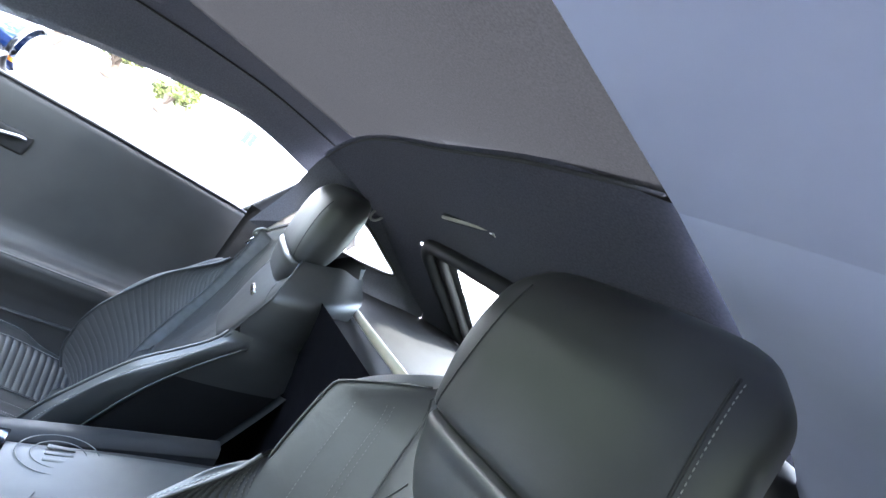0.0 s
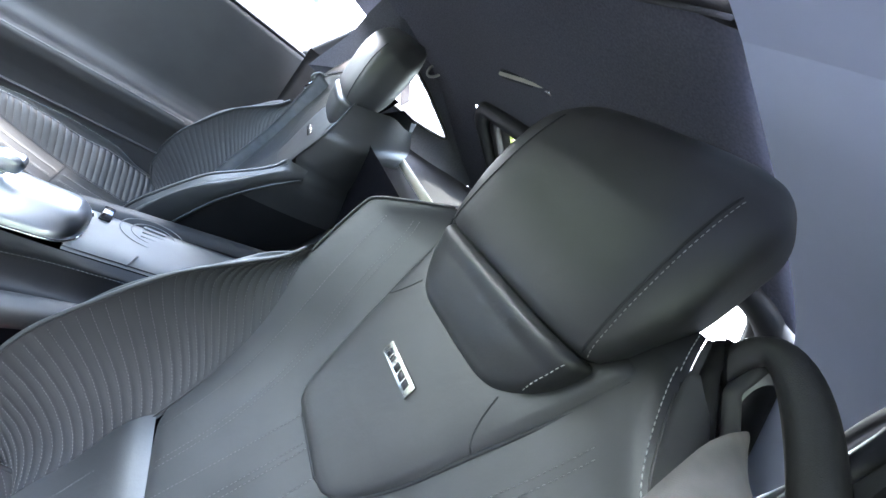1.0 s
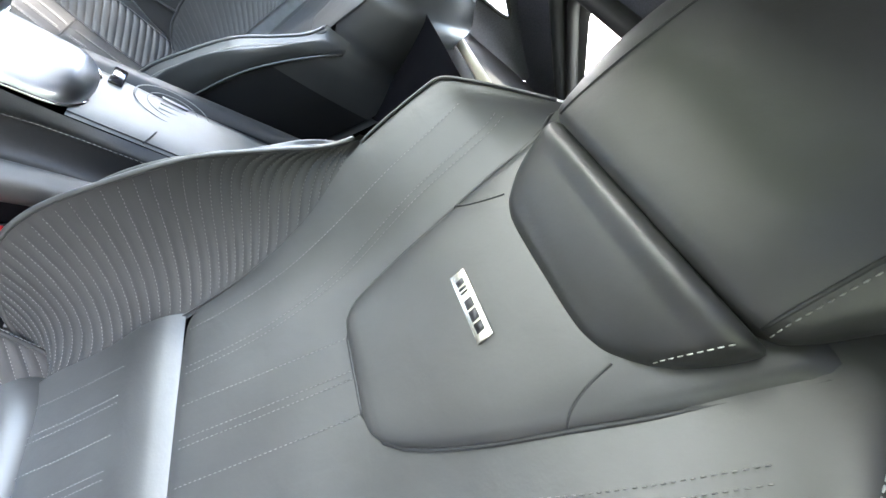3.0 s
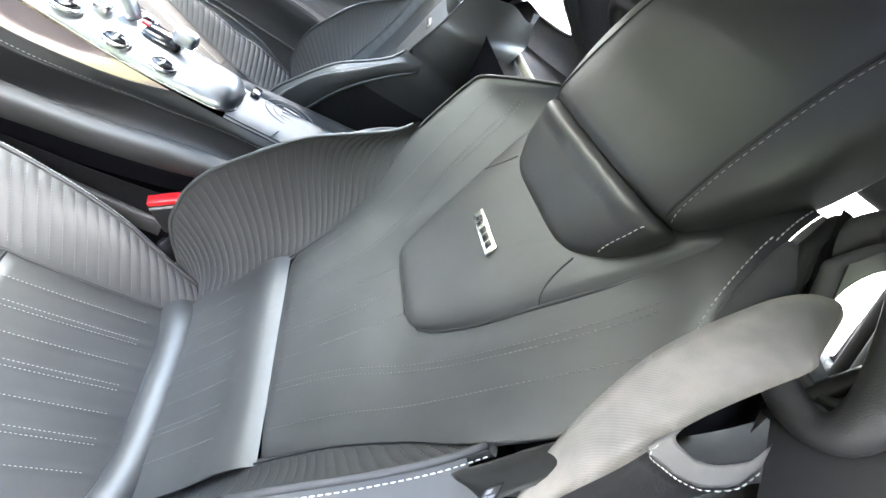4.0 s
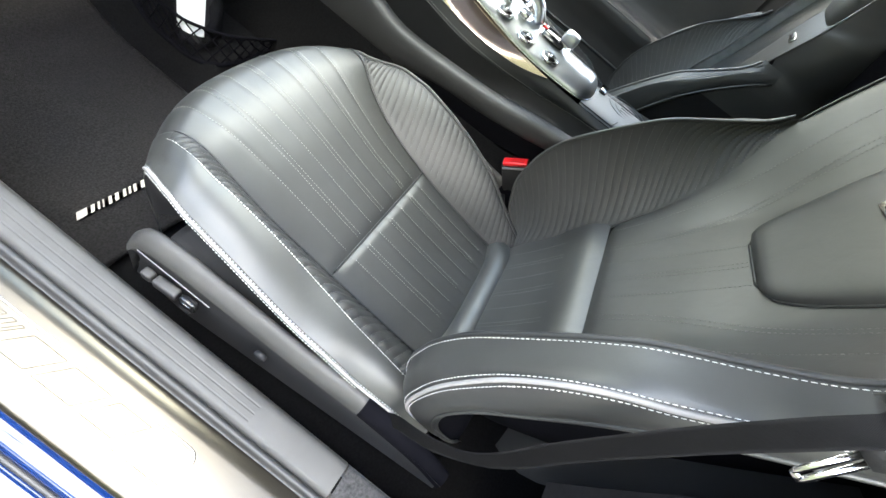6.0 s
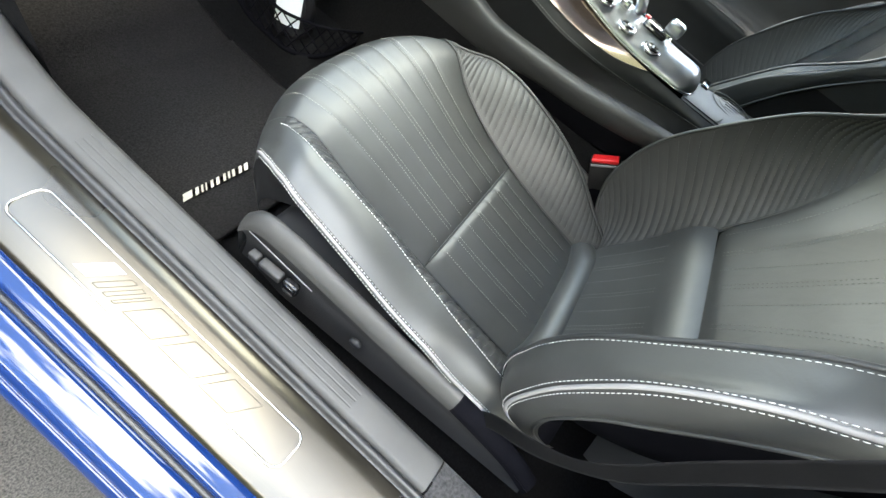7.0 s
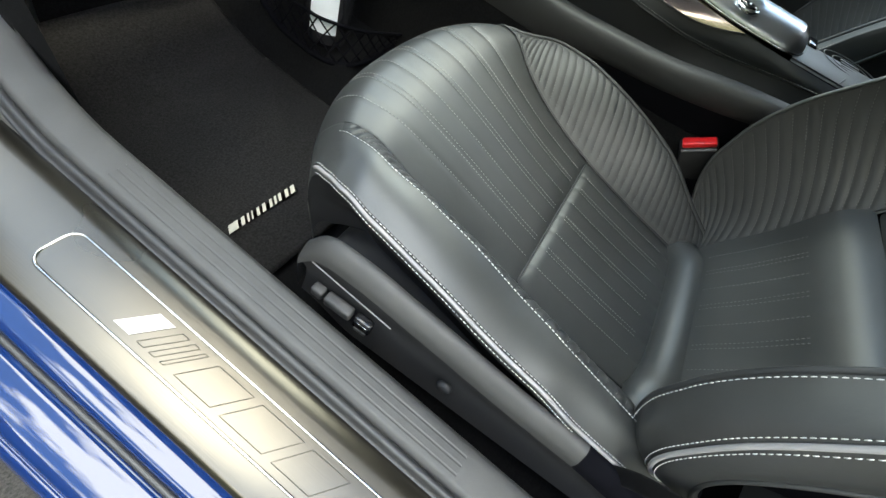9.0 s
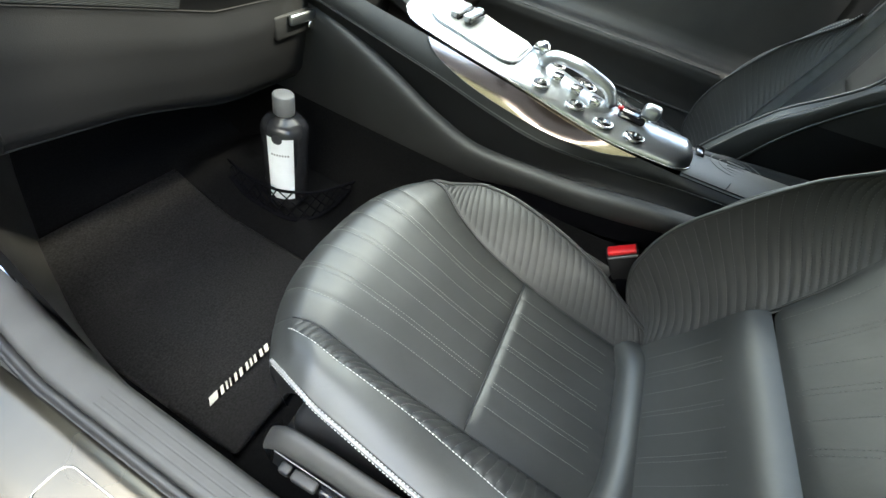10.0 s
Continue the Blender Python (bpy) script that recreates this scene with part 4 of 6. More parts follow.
def sill_mark(y0, width, kind=0):
    """One slanted block of the emblem, outlined on the plate."""
    xs = (-0.7755, -0.8015)
    slant = -0.020

    def at(x, y):
        k = (x - xs[0]) / (xs[1] - xs[0])
        yy = y - slant * k
        return Vector((x, yy, 0.4511 + rise(yy)[1]))
    ring = [at(xs[0], y0), at(xs[1], y0), at(xs[1], y0 - width), at(xs[0], y0 - width)]
    if kind == 0:
        part("sill_mark", prism(ring, (0, 0, 0.0005)), ETCHED, plate, smooth=False)
    else:
        pts = []
        for a, b in zip(ring, ring[1:] + ring[:1]):
            pts += [a.lerp(b, k / 6) for k in range(6)]
        part("sill_mark_outline", tube(pts, 0.00035, 4, closed=True), ETCH_LINE, plate, smooth=False)


for y0, wd, kd in ((0.226, 0.018, 0), (0.200, 0.008, 1), (0.186, 0.006, 1), (0.174, 0.004, 1), (0.158, 0.040, 1), (0.108, 0.046, 1), (0.052, 0.040, 1)):
    sill_mark(y0, wd, kd)

part("sill_seal", along([(-0.731, 0.452), (-0.733, 0.4585), (-0.737, 0.460), (-0.740, 0.455), (-0.7425, 0.446), (-0.745, 0.449)], (-0.30, 0.95), bend=sill_bend), RUBBER, sill, "black rubber door seal")
TRIM = [(-0.731, 0.452), (-0.727, 0.4585), (-0.7235, 0.4595)]
for gx in (-0.719, -0.7105, -0.702):
    TRIM += [(gx - 0.0018, 0.4598), (gx - 0.0007, 0.4598), (gx, 0.4590), (gx + 0.0007, 0.4598), (gx + 0.0018, 0.4598)]
TRIM += [(-0.695, 0.4595), (-0.690, 0.456), (-0.687, 0.448), (-0.684, 0.40), (-0.678, 0.33), (-0.675, 0.285)]
TRIM_PLAIN = [(-0.731, 0.452), (-0.727, 0.4585), (-0.7235, 0.4595), (-0.70, 0.4598), (-0.695, 0.4595), (-0.690, 0.456), (-0.687, 0.448), (-0.684, 0.40), (-0.678, 0.33), (-0.675, 0.285)]
part("sill_trim", along(TRIM, (-0.057, 0.365), bend=sill_bend), PLASTIC, sill, "grained grey plastic sill trim with three fine grooves")
part("sill_trim_end", along(TRIM_PLAIN, (0.365, 0.95), bend=sill_bend), PLASTIC, sill)
part("sill_trim_end", along(TRIM_PLAIN, (-0.178, -0.057), bend=sill_bend), PLASTIC, sill)
part("sill_carpet", along([(x, z - 0.002) for x, z in TRIM_PLAIN], (-0.60, -0.181), bend=sill_bend), CARPET_EDGE, sill, "dark grey carpeted end of the sill")
part("kick_strip", tube(trail([(-0.676, 0.56, 0.474), (-0.664, 0.62, 0.477), (-0.645, 0.68, 0.479), (-0.622, 0.74, 0.48)], 16), [0.002 + 0.004 * math.sin(math.pi * k / 15) for k in range(16)], 8), CHROME, sill, "short bright strip at the front of the sill")

# ---- floor, mat, tunnel ----
def floor_at(x, y):
    z = 0.283 + 0.004 * noise.noise((x * 9, y * 9, 2))
    if y > 0.62:
        z += 0.55 * (y - 0.62) ** 1.25
    if y > 0.40:
        z += 0.066 * ease((x + 0.315) / 0.04) * ease((y - 0.42) / 0.05) * ease((0.80 - y) / 0.1) * ease((-x) / 0.1)
    return z


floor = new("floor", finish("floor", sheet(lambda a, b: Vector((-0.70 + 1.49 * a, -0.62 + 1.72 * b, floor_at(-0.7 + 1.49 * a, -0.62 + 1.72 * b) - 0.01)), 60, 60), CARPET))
tagged(floor, "black carpeted footwell floor of the car", "floor", kind="structure")
floor_mat = thing("floor_mat", (-0.40, 0.45, 0.283), "black velour floor mat with a metal badge", "floor mat")
part("mat_cloth", sheet(lambda a, b: Vector((-0.665 + 0.345 * a, 0.26 + 0.52 * b, floor_at(-0.665 + 0.345 * a, 0.26 + 0.52 * b) + 0.003)), 44, 52, thick=0.006), MAT, floor_mat)
mb = part("mat_badge", sheet(lambda a, b: Vector((-0.628 + 0.121 * a, 0.345 + 0.011 * b - 0.0036 * a, 0.2905)), 6, 2, thick=0.001), MAT, floor_mat, "small dark badge with pale slanted marks")
for x0, wd in ((-0.620, 0.016), (-0.604, 0.006), (-0.595, 0.0035), (-0.588, 0.0025), (-0.5775, 0.005), (-0.567, 0.006), (-0.5545, 0.005), (-0.546, 0.004), (-0.5375, 0.005), (-0.5245, 0.006), (-0.513, 0.008)):
    q = [Vector((x0 + sx * wd / 2 + 0.004 * sy, 0.349 + 0.0060 * sy - 0.03 * (x0 + 0.57), 0.2922)) for sx, sy in ((-1, -1), (1, -1), (1, 1), (-1, 1))]
    part("badge_mark", prism(q, (0, 0, 0.0008)), ETCHED, mb, smooth=False)


def tunnel_wall(a, b):
    y = -0.62 + 1.6 * a
    prof = [(-0.150, 0.285), (-0.128, 0.34), (-0.108, 0.42), (-0.098, 0.50)]
    i = b * 3
    j = min(int(i), 2)
    x = prof[j][0] + (prof[j + 1][0] - prof[j][0]) * (i - j)
    z = prof[j][1] + (prof[j + 1][1] - prof[j][1]) * (i - j)
    return Vector((x + 0.004 * noise.noise((y * 4, z * 5, 1)), y, z + (0.03 * ease((-y) / 0.3) if b > 0.9 else 0)))


console = thing("centre_console", (MID, 0.0, 0.285), "black leather centre console with silver switch panel", "centre console")
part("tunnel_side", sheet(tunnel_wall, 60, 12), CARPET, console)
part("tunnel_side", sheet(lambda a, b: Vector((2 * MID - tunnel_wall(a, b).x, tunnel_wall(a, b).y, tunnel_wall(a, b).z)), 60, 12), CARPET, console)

rail_low = spline([-0.45, -0.2, -0.1, 0.0, 0.1, 0.2, 0.35, 0.60, 0.8], [0.620, 0.575, 0.549, 0.530, 0.517, 0.492, 0.474, 0.465, 0.46])
rail_top = spline([-0.45, -0.2, -0.1, 0.0, 0.1, 0.2, 0.3, 0.4, 0.5, 0.75], [0.640, 0.610, 0.596, 0.576, 0.566, 0.560, 0.585, 0.628, 0.668, 0.74])
seam_x = spline([-0.6, -0.2, -0.1, -0.05, 0.0, 0.05, 0.1, 0.2, 0.35, 0.75], [-0.040, -0.022, -0.006, -0.006, -0.014, -0.034, -0.050, -0.062, -0.072, -0.12])
seam_z = spline([-0.6, -0.2, -0.1, -0.05, 0.0, 0.05, 0.1, 0.2, 0.3, 0.4, 0.75], [0.632, 0.617, 0.596, 0.588, 0.586, 0.592, 0.599, 0.618, 0.642, 0.664, 0.745])
near_x = spline([-0.6, -0.3, -0.2, -0.1, 0.0, 0.1, 0.2, 0.36, 0.5, 0.75], [-0.020, -0.014, -0.012, -0.011, -0.006, -0.014, -0.034, -0.050, -0.075, -0.12])
top_z = spline([-0.6, -0.35, -0.15, -0.05, 0.03, 0.10, 0.20, 0.30, 0.42, 0.55, 0.75], [0.648, 0.642, 0.634, 0.633, 0.638, 0.652, 0.676, 0.694, 0.715, 0.74, 0.76])
polish_b = spline([-0.062, -0.03, 0.0, 0.05, 0.10, 0.2, 0.3, 0.345, 0.358], [0.98, 0.74, 0.58, 0.46, 0.40, 0.38, 0.50, 0.76, 0.97])
for side in (1, -1):
    def mx(x):
        return x if side > 0 else 2 * MID - x

    def rail(a, b):
        y = -0.45 + 1.2 * a
        zl, zt = rail_low(y), rail_top(y)
        out = 0.012 * math.sin(math.pi * min(b / 0.8, 1)) ** 0.6
        return Vector((mx(-0.088 - out + 0.026 * ease((b - 0.72) / 0.28)), y, zl + (zt - zl) * math.sin(math.pi / 2 * min(1, b / 0.86)) - 0.012 * ease((b - 0.86) / 0.14)))
    part("side_rail", sheet(rail, 60, 16), RAIL_SKIN, console, "soft grey rail along the console")
    part("rail_underside", sheet(lambda a, b: rail(a, 0.0) + Vector((0.014 * b * side, 0, -0.05 * b)), 60, 3), BLACK_CLOTH_SHADE, console)

    def flank(a, b):
        """Gutter between the rail and the stitched seam."""
        y = -0.45 + 1.15 * a
        x0, z0, x1, z1 = -0.064, rail_top(y) - 0.012, seam_x(y), seam_z(y)
        return Vector((mx(x0 + (x1 - x0) * b + 0.010 * math.sin(math.pi * b)), y, z0 + (z1 - z0) * b - 0.034 * math.sin(math.pi * b) ** 0.8))
    # gutter skin darker than rail and shoulder: its shade is in the colour
    part("console_flank", sheet(flank, 70, 10), DASH_SKIN, console)

    def shoulder(a, b):
        """Leather from the stitched seam up to the panel's edge."""
        y = -0.60 + 1.30 * a
        x0, z0, x1, z1 = seam_x(y), seam_z(y), near_x(y), top_z(y) - 0.003
        return Vector((mx(x0 + (x1 - x0) * b - 0.006 * math.sin(math.pi * b)), y, z0 + (z1 - z0) * b))
    sh = part("console_shoulder", sheet(shoulder, 80, 10), LEATHER_DARK, console)
    part("shoulder_seam", tube([shoulder(a, 0.0) + Vector((-0.001 * side, 0, 0.001)) for a in np.linspace(0.02, 0.96, 80)], 0.0016, 6), PLASTIC_DARK, sh)
    for lift in (0.10, -0.02):
        run = [shoulder(a, lift) for a in np.linspace(0.16, 0.92, 110)]
        part("shoulder_stitching", stitches(run, (-0.0012 * side, 0, 0.0010), 0.0032, 0.0020, 0.0004), THREAD_GREY, sh)

    def gloss(a, b):
        y = -0.062 + 0.420 * a
        p = shoulder((y + 0.60) / 1.30, 0.985 + (polish_b(y) - 0.985) * b)
        return p + Vector((-0.0022 * side, 0, 0.0010))
    part("polished_panel", sheet(gloss, 60, 12), GLOSS_PANEL, console, "polished metallic side panel mirroring the sky")
    part("panel_rim", tube([gloss(a, 1.0) + Vector((-0.0005 * side, 0, 0)) for a in np.linspace(0, 1, 60)], 0.0014, 8), LEATHER_DARK, console)

# armrest lid
def lid(a, b):
    y = -0.60 + 0.465 * b
    c = 2 * a - 1
    hw_ = MID - near_x(y) - 0.001
    z = top_z(y) + 0.006 * (1 - abs(c) ** 5) - 0.002
    return Vector((MID + c * hw_, y, z))


arm = part("armrest_lid", sheet(lid, 30, 40), LID_SKIN, console, "padded leather armrest lid with an embossed round emblem")
part("lid_seam", tube([lid(0.04, b) + Vector((0, 0, 0.001)) for b in np.linspace(0, 1, 30)], 0.0012, 6), LEATHER_DARK, arm)
part("lid_seam", tube([lid(a, 0.82) + Vector((0, 0.012 * (2 * a - 1) ** 2, 0.0008)) for a in np.linspace(0.02, 0.25, 12)], 0.0010, 6), LEATHER_DARK, arm)
EMB = Vector((0.083, -0.226, top_z(-0.226) + 0.0036))
for rx, ry in ((0.036, 0.046), (0.024, 0.031)):
    part("emblem_ring", tube([EMB + Vector((rx * math.cos(k), ry * math.sin(k), 0)) for k in np.linspace(0, 2 * math.pi, 48, endpoint=False)], 0.0010, 6, closed=True, flat=0.5), LID_SKIN, arm)
for k in range(3):
    part("emblem_bar", box((EMB.x - 0.012 + 0.012 * k - 0.003, EMB.y - 0.016, EMB.z - 0.001), (EMB.x - 0.012 + 0.012 * k + 0.003, EMB.y + 0.016, EMB.z + 0.0006), 0.0005, 2), LID_SKIN, arm)
part("lid_latch", box((0.075, -0.168, top_z(-0.16) + 0.001), (0.112, -0.153, top_z(-0.16) + 0.0075), 0.002), GLOSS_BLACK, arm)
part("latch_frame", tube([Vector((x, y, top_z(-0.16) + 0.0065)) for x, y in rounded(0.080, 0.108, -0.1655, -0.1555, 0.003, 3)], 0.0009, 6, closed=True), CHROME, arm)

# silver switch panel
pan_w = spline([-0.148, -0.1465, -0.143, -0.136, -0.125, -0.09, -0.03, 0.05, 0.1, 0.2, 0.35, 0.405, 0.43], [0.008, 0.024, 0.036, 0.046, 0.053, 0.057, 0.059, 0.062, 0.068, 0.084, 0.096, 0.088, 0.062])


def dome_h(y):
    """Height of the switch panel's rounded back, which ends in a steep nose."""
    return spline([-0.148, -0.05, 0.1, 0.2, 0.43], [0.027, 0.027, 0.024, 0.016, 0.012])(y) * math.sqrt(min(1.0, max(0.0, (y + 0.1485) / 0.022)))


def panel(a, b):
    y = -0.148 + 0.578 * b ** 1.5
    c = math.sin((2 * a - 1) * math.pi / 2)
    z = top_z(y) + dome_h(y) * math.sqrt(max(0.0, 1 - c * c)) + 0.002
    return Vector((MID + 0.004 + c * pan_w(y), y, z))


pan = part("switch_panel", sheet(panel, 34, 60), SILVER, console, "domed satin silver switch panel")


def on_panel(x, y):
    c = (x - MID - 0.004) / pan_w(y)
    return Vector((x, y, top_z(y) + dome_h(y) * math.sqrt(max(0.0, 1 - c * c)) + 0.002))


for ky, kx in ((-0.038, 0.006), (0.020, 0.003), (0.078, 0.003), (0.150, -0.004)):
    for kx in (kx, 2 * (MID + 0.004) - kx):
        p = on_panel(kx, ky)
        kn = part("round_switch", lathe([(0.0190, -0.003), (0.0192, 0.001), (0.0180, 0.0030), (0.0150, 0.0034), (0.0135, 0.0015), (0.0128, 0.001)], p, 28), CHROME, console, "round chrome-ringed switch")
        part("switch_cap", lathe([(0.0126, 0.0005), (0.0126, 0.0040), (0.0115, 0.0052), (0.004, 0.0055)], p, 22), GLOSS_BLACK, kn)
        part("switch_mark", box((p.x - 0.005, p.y - 0.0015, p.z + 0.0053), (p.x + 0.005, p.y + 0.0015, p.z + 0.0059)), WHITE_PRINT, kn, smooth=False)
# selector, hand rest and rotary pieces in the middle
p = on_panel(0.055, -0.02)
sel = part("gear_selector", box((0.036, -0.045, p.z - 0.002), (0.074, 0.005, p.z + 0.010), 0.006, 3), GLOSS_BLACK, console, "short gloss black gear selector")
part("selector_knob", box((0.042, -0.062, p.z + 0.010), (0.070, -0.030, p.z + 0.034), 0.008, 3), SILVER, sel)
part("selector_neck", box((0.046, -0.050, p.z + 0.004), (0.066, -0.034, p.z + 0.014), 0.003), CHROME, sel)
part("selector_light", box((0.050, 0.000, p.z + 0.0085), (0.060, 0.010, p.z + 0.0125), 0.001), RED, sel)
hr = [on_panel(0.06, y) + Vector((0.0, 0, h)) for y, h in ((0.022, 0.002), (0.035, 0.022), (0.07, 0.030), (0.12, 0.030), (0.158, 0.020), (0.17, 0.002))]
part("hand_rest", tube(trail(hr, 24), 0.013, 12, flat=0.8), SILVER, console, "curved satin silver hand rest bar")
for y0 in (0.05, 0.09, 0.13):
    q = on_panel(0.03, y0)
    part("toggle", box((0.022, y0 - 0.010, q.z - 0.002), (0.042, y0 + 0.010, q.z + 0.012), 0.003), CHROME, pan)
q = on_panel(0.115, 0.19)
part("volume_roller", lathe([(0.016, -0.012), (0.018, -0.008), (0.018, 0.008), (0.016, 0.012)], q + Vector((0, 0, 0.006)), 24, turn=Euler((0, math.pi / 2, 0)).to_matrix().to_4x4()), CHROME, console)
# shallow storage tray with two vent bars ahead of the switches
tray_loop = [on_panel(x, y) + Vector((0, 0, 0.0025)) for x, y in rounded(-0.012, 0.108, 0.205, 0.385, 0.028, 6)]
part("tray_rim", tube(tray_loop, 0.0034, 8, closed=True), SILVER, pan)
part("tray_floor", sheet(lambda a, b: on_panel(-0.008 + 0.112 * a, 0.209 + 0.172 * b) + Vector((0, 0, 0.0042 - 0.0035 * math.sin(math.pi * a) * math.sin(math.pi * b))), 16, 20), SATIN, pan)
for k in range(2):
    part("tray_vent", box((0.022, 0.318 + 0.026 * k, top_z(0.33) + 0.020), (0.092, 0.332 + 0.026 * k, top_z(0.33) + 0.032), 0.004, 3), SILVER, pan)
    part("vent_slot", box((0.024, 0.313 + 0.026 * k, top_z(0.33) + 0.018), (0.090, 0.318 + 0.026 * k, top_z(0.33) + 0.029), 0.001), GLOSS_BLACK, pan)
part("panel_rim", tube([panel(0.0, b) + Vector((-0.001, 0, 0.001)) for b in np.linspace(0.02, 1, 60)], 0.0022, 8), CHROME, pan)
part("panel_rim", tube([panel(1.0, b) + Vector((0.001, 0, 0.001)) for b in np.linspace(0.02, 1, 60)], 0.0022, 8), CHROME, pan)

# ---- dashboard ----
dash = thing("dashboard", (MID, 0.75, 0.55), "dark leather dashboard with closed glovebox", "dashboard")
DASH = [(0.74, 0.560), (0.675, 0.553), (0.635, 0.556), (0.610, 0.574), (0.597, 0.61), (0.588, 0.66), (0.592, 0.70), (0.585, 0.715), (0.575, 0.73), (0.572, 0.76), (0.585, 0.80), (0.63, 0.84), (0.75, 0.87), (1.0, 0.90), (1.15, 0.86)]


def dash_at(a, b):
    x = -0.66 + 1.41 * a
    i = b * (len(DASH) - 1)
    j = min(int(i), len(DASH) - 2)
    y = DASH[j][0] + (DASH[j + 1][0] - DASH[j][0]) * (i - j)
    z = DASH[j][1] + (DASH[j + 1][1] - DASH[j][1]) * (i - j)
    d = abs(x - MID) / 0.7
    up = ease(i / 6)
    z += 0.05 * max(0, MID - x) + 0.20 * max(0, -0.30 - x) * (0.4 + 0.6 * up) - 0.028 * ease((x + 0.47) / 0.25) * ease((4.5 - i) / 2.5)
    return Vector((x, y - 0.05 * d * d, z))


part("dash_shell", sheet(dash_at, 60, 56), DASH_SKIN, dash)
part("perforated_band", sheet(lambda a, b: dash_at(0.0 + 0.215 * a, (6.15 + 1.8 * b) / 14) + Vector((0, -0.002, 0.001)), 40, 8), GREY_BELT, dash, "grey textured trim band")
gx0, gx1 = -0.60, -0.07
for b_ in (2.2, 6.0):
    part("glovebox_gap", tube([dash_at((x + 0.66) / 1.41, b_ / 14) + Vector((0, -0.0005, 0)) for x in np.linspace(gx0, gx1, 24)], 0.0012, 6), PLASTIC_DARK, dash)
for x in (gx0, gx1):
    part("glovebox_gap", tube([dash_at((x + 0.66) / 1.41, b_ / 14) + Vector((0, -0.0005, 0)) for b_ in np.linspace(2.2, 6.0, 14)], 0.0012, 6), PLASTIC_DARK, dash)
hp = dash_at((-0.125 + 0.66) / 1.41, 5.1 / 14)
part("handle_recess", box((hp.x - 0.06, hp.y - 0.004, hp.z - 0.028), (hp.x + 0.045, hp.y + 0.01, hp.z + 0.012), 0.004), PLASTIC_DARK, dash)
part("glovebox_handle", box((hp.x - 0.030, hp.y - 0.014, hp.z - 0.006), (hp.x + 0.032, hp.y - 0.004, hp.z + 0.012), 0.004, 3), SILVER, dash, "satin silver glovebox handle")
part("handle_lock", lathe([(0.008, 0), (0.008, 0.004), (0.006, 0.005)], (hp.x + 0.020, hp.y - 0.010, hp.z - 0.014), 16, turn=Euler((math.pi / 2, 0, 0)).to_matrix().to_4x4()), CHROME, dash)
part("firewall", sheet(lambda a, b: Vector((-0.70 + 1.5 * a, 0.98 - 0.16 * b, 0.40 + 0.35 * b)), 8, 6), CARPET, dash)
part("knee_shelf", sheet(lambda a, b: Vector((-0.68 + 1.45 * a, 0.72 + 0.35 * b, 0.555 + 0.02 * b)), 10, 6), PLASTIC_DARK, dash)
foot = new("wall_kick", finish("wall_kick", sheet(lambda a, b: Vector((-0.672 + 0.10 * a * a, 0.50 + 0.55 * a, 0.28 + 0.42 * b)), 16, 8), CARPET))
tagged(foot, "black carpeted kick panel beside the footwell", "panel", kind="structure")

# ---- bottle and net ----
B0 = Vector((-0.240, 0.540, 0.346))
lean = Euler((radians(2), radians(2), 0)).to_matrix().to_4x4()
bottle = thing("bottle", B0, "dark plastic bottle with a white label, held by the net", "bottle")
part("flask", lathe([(0.030, 0.0), (0.040, 0.004), (0.043, 0.012), (0.043, 0.168), (0.0425, 0.176), (0.039, 0.186), (0.030, 0.195), (0.020, 0.199), (0.0165, 0.202), (0.0165, 0.210)], B0, 32, turn=lean), BOTTLE, bottle)
part("cap", lathe([(0.0185, 0.2045), (0.019, 0.206), (0.019, 0.238), (0.0175, 0.2405), (0.015, 0.241)], B0, 28, turn=lean), CAP, bottle, "grey screw cap")


def label_at(a, b, r):
    th = radians(178 + 64 * a)
    return B0 + lean @ Vector((r * math.cos(th), r * math.sin(th), 0.032 + 0.142 * b))


lab = part("label", sheet(lambda a, b: label_at(a, b, 0.0437), 14, 8), WHITE_PRINT, bottle, "white paper label")
part("label_mark", sheet(lambda a, b: label_at(0.40 + 0.20 * b * math.cos(2 * math.pi * a), 0.985 + 0.068 * b * math.sin(2 * math.pi * a), 0.0443), 20, 3), PRINT, lab, "round dark emblem")
for k in range(7):
    part("label_line", sheet(lambda a, b: label_at(0.16 + 0.10 * k + 0.06 * a, 0.735 + 0.030 * b, 0.0441), 2, 1), CAP, lab)

net = thing("storage_net", (-0.22, 0.5, 0.29), "black elastic storage net on the tunnel side", "net")
top_run = trail([(-0.262, 0.676, 0.388), (-0.287, 0.600, 0.404), (-0.296, 0.521, 0.418), (-0.252, 0.466, 0.408), (-0.185, 0.455, 0.385), (-0.117, 0.452, 0.362)], 40)
low_run = trail([(-0.279, 0.658, 0.362), (-0.288, 0.60, 0.343), (-0.288, 0.53, 0.339), (-0.270, 0.480, 0.337), (-0.200, 0.458, 0.335), (-0.122, 0.462, 0.335)], 40)
part("elastic_edge", tube(top_run, 0.0030, 8), BLACK_CLOTH_SHADE, net)
part("elastic_edge", tube(low_run, 0.0055, 8), BLACK_CLOTH_SHADE, net)
part("elastic_edge", tube([low_run[-1].lerp(top_run[-1], k / 6) for k in range(7)], 0.003, 8), BLACK_CLOTH_SHADE, net)
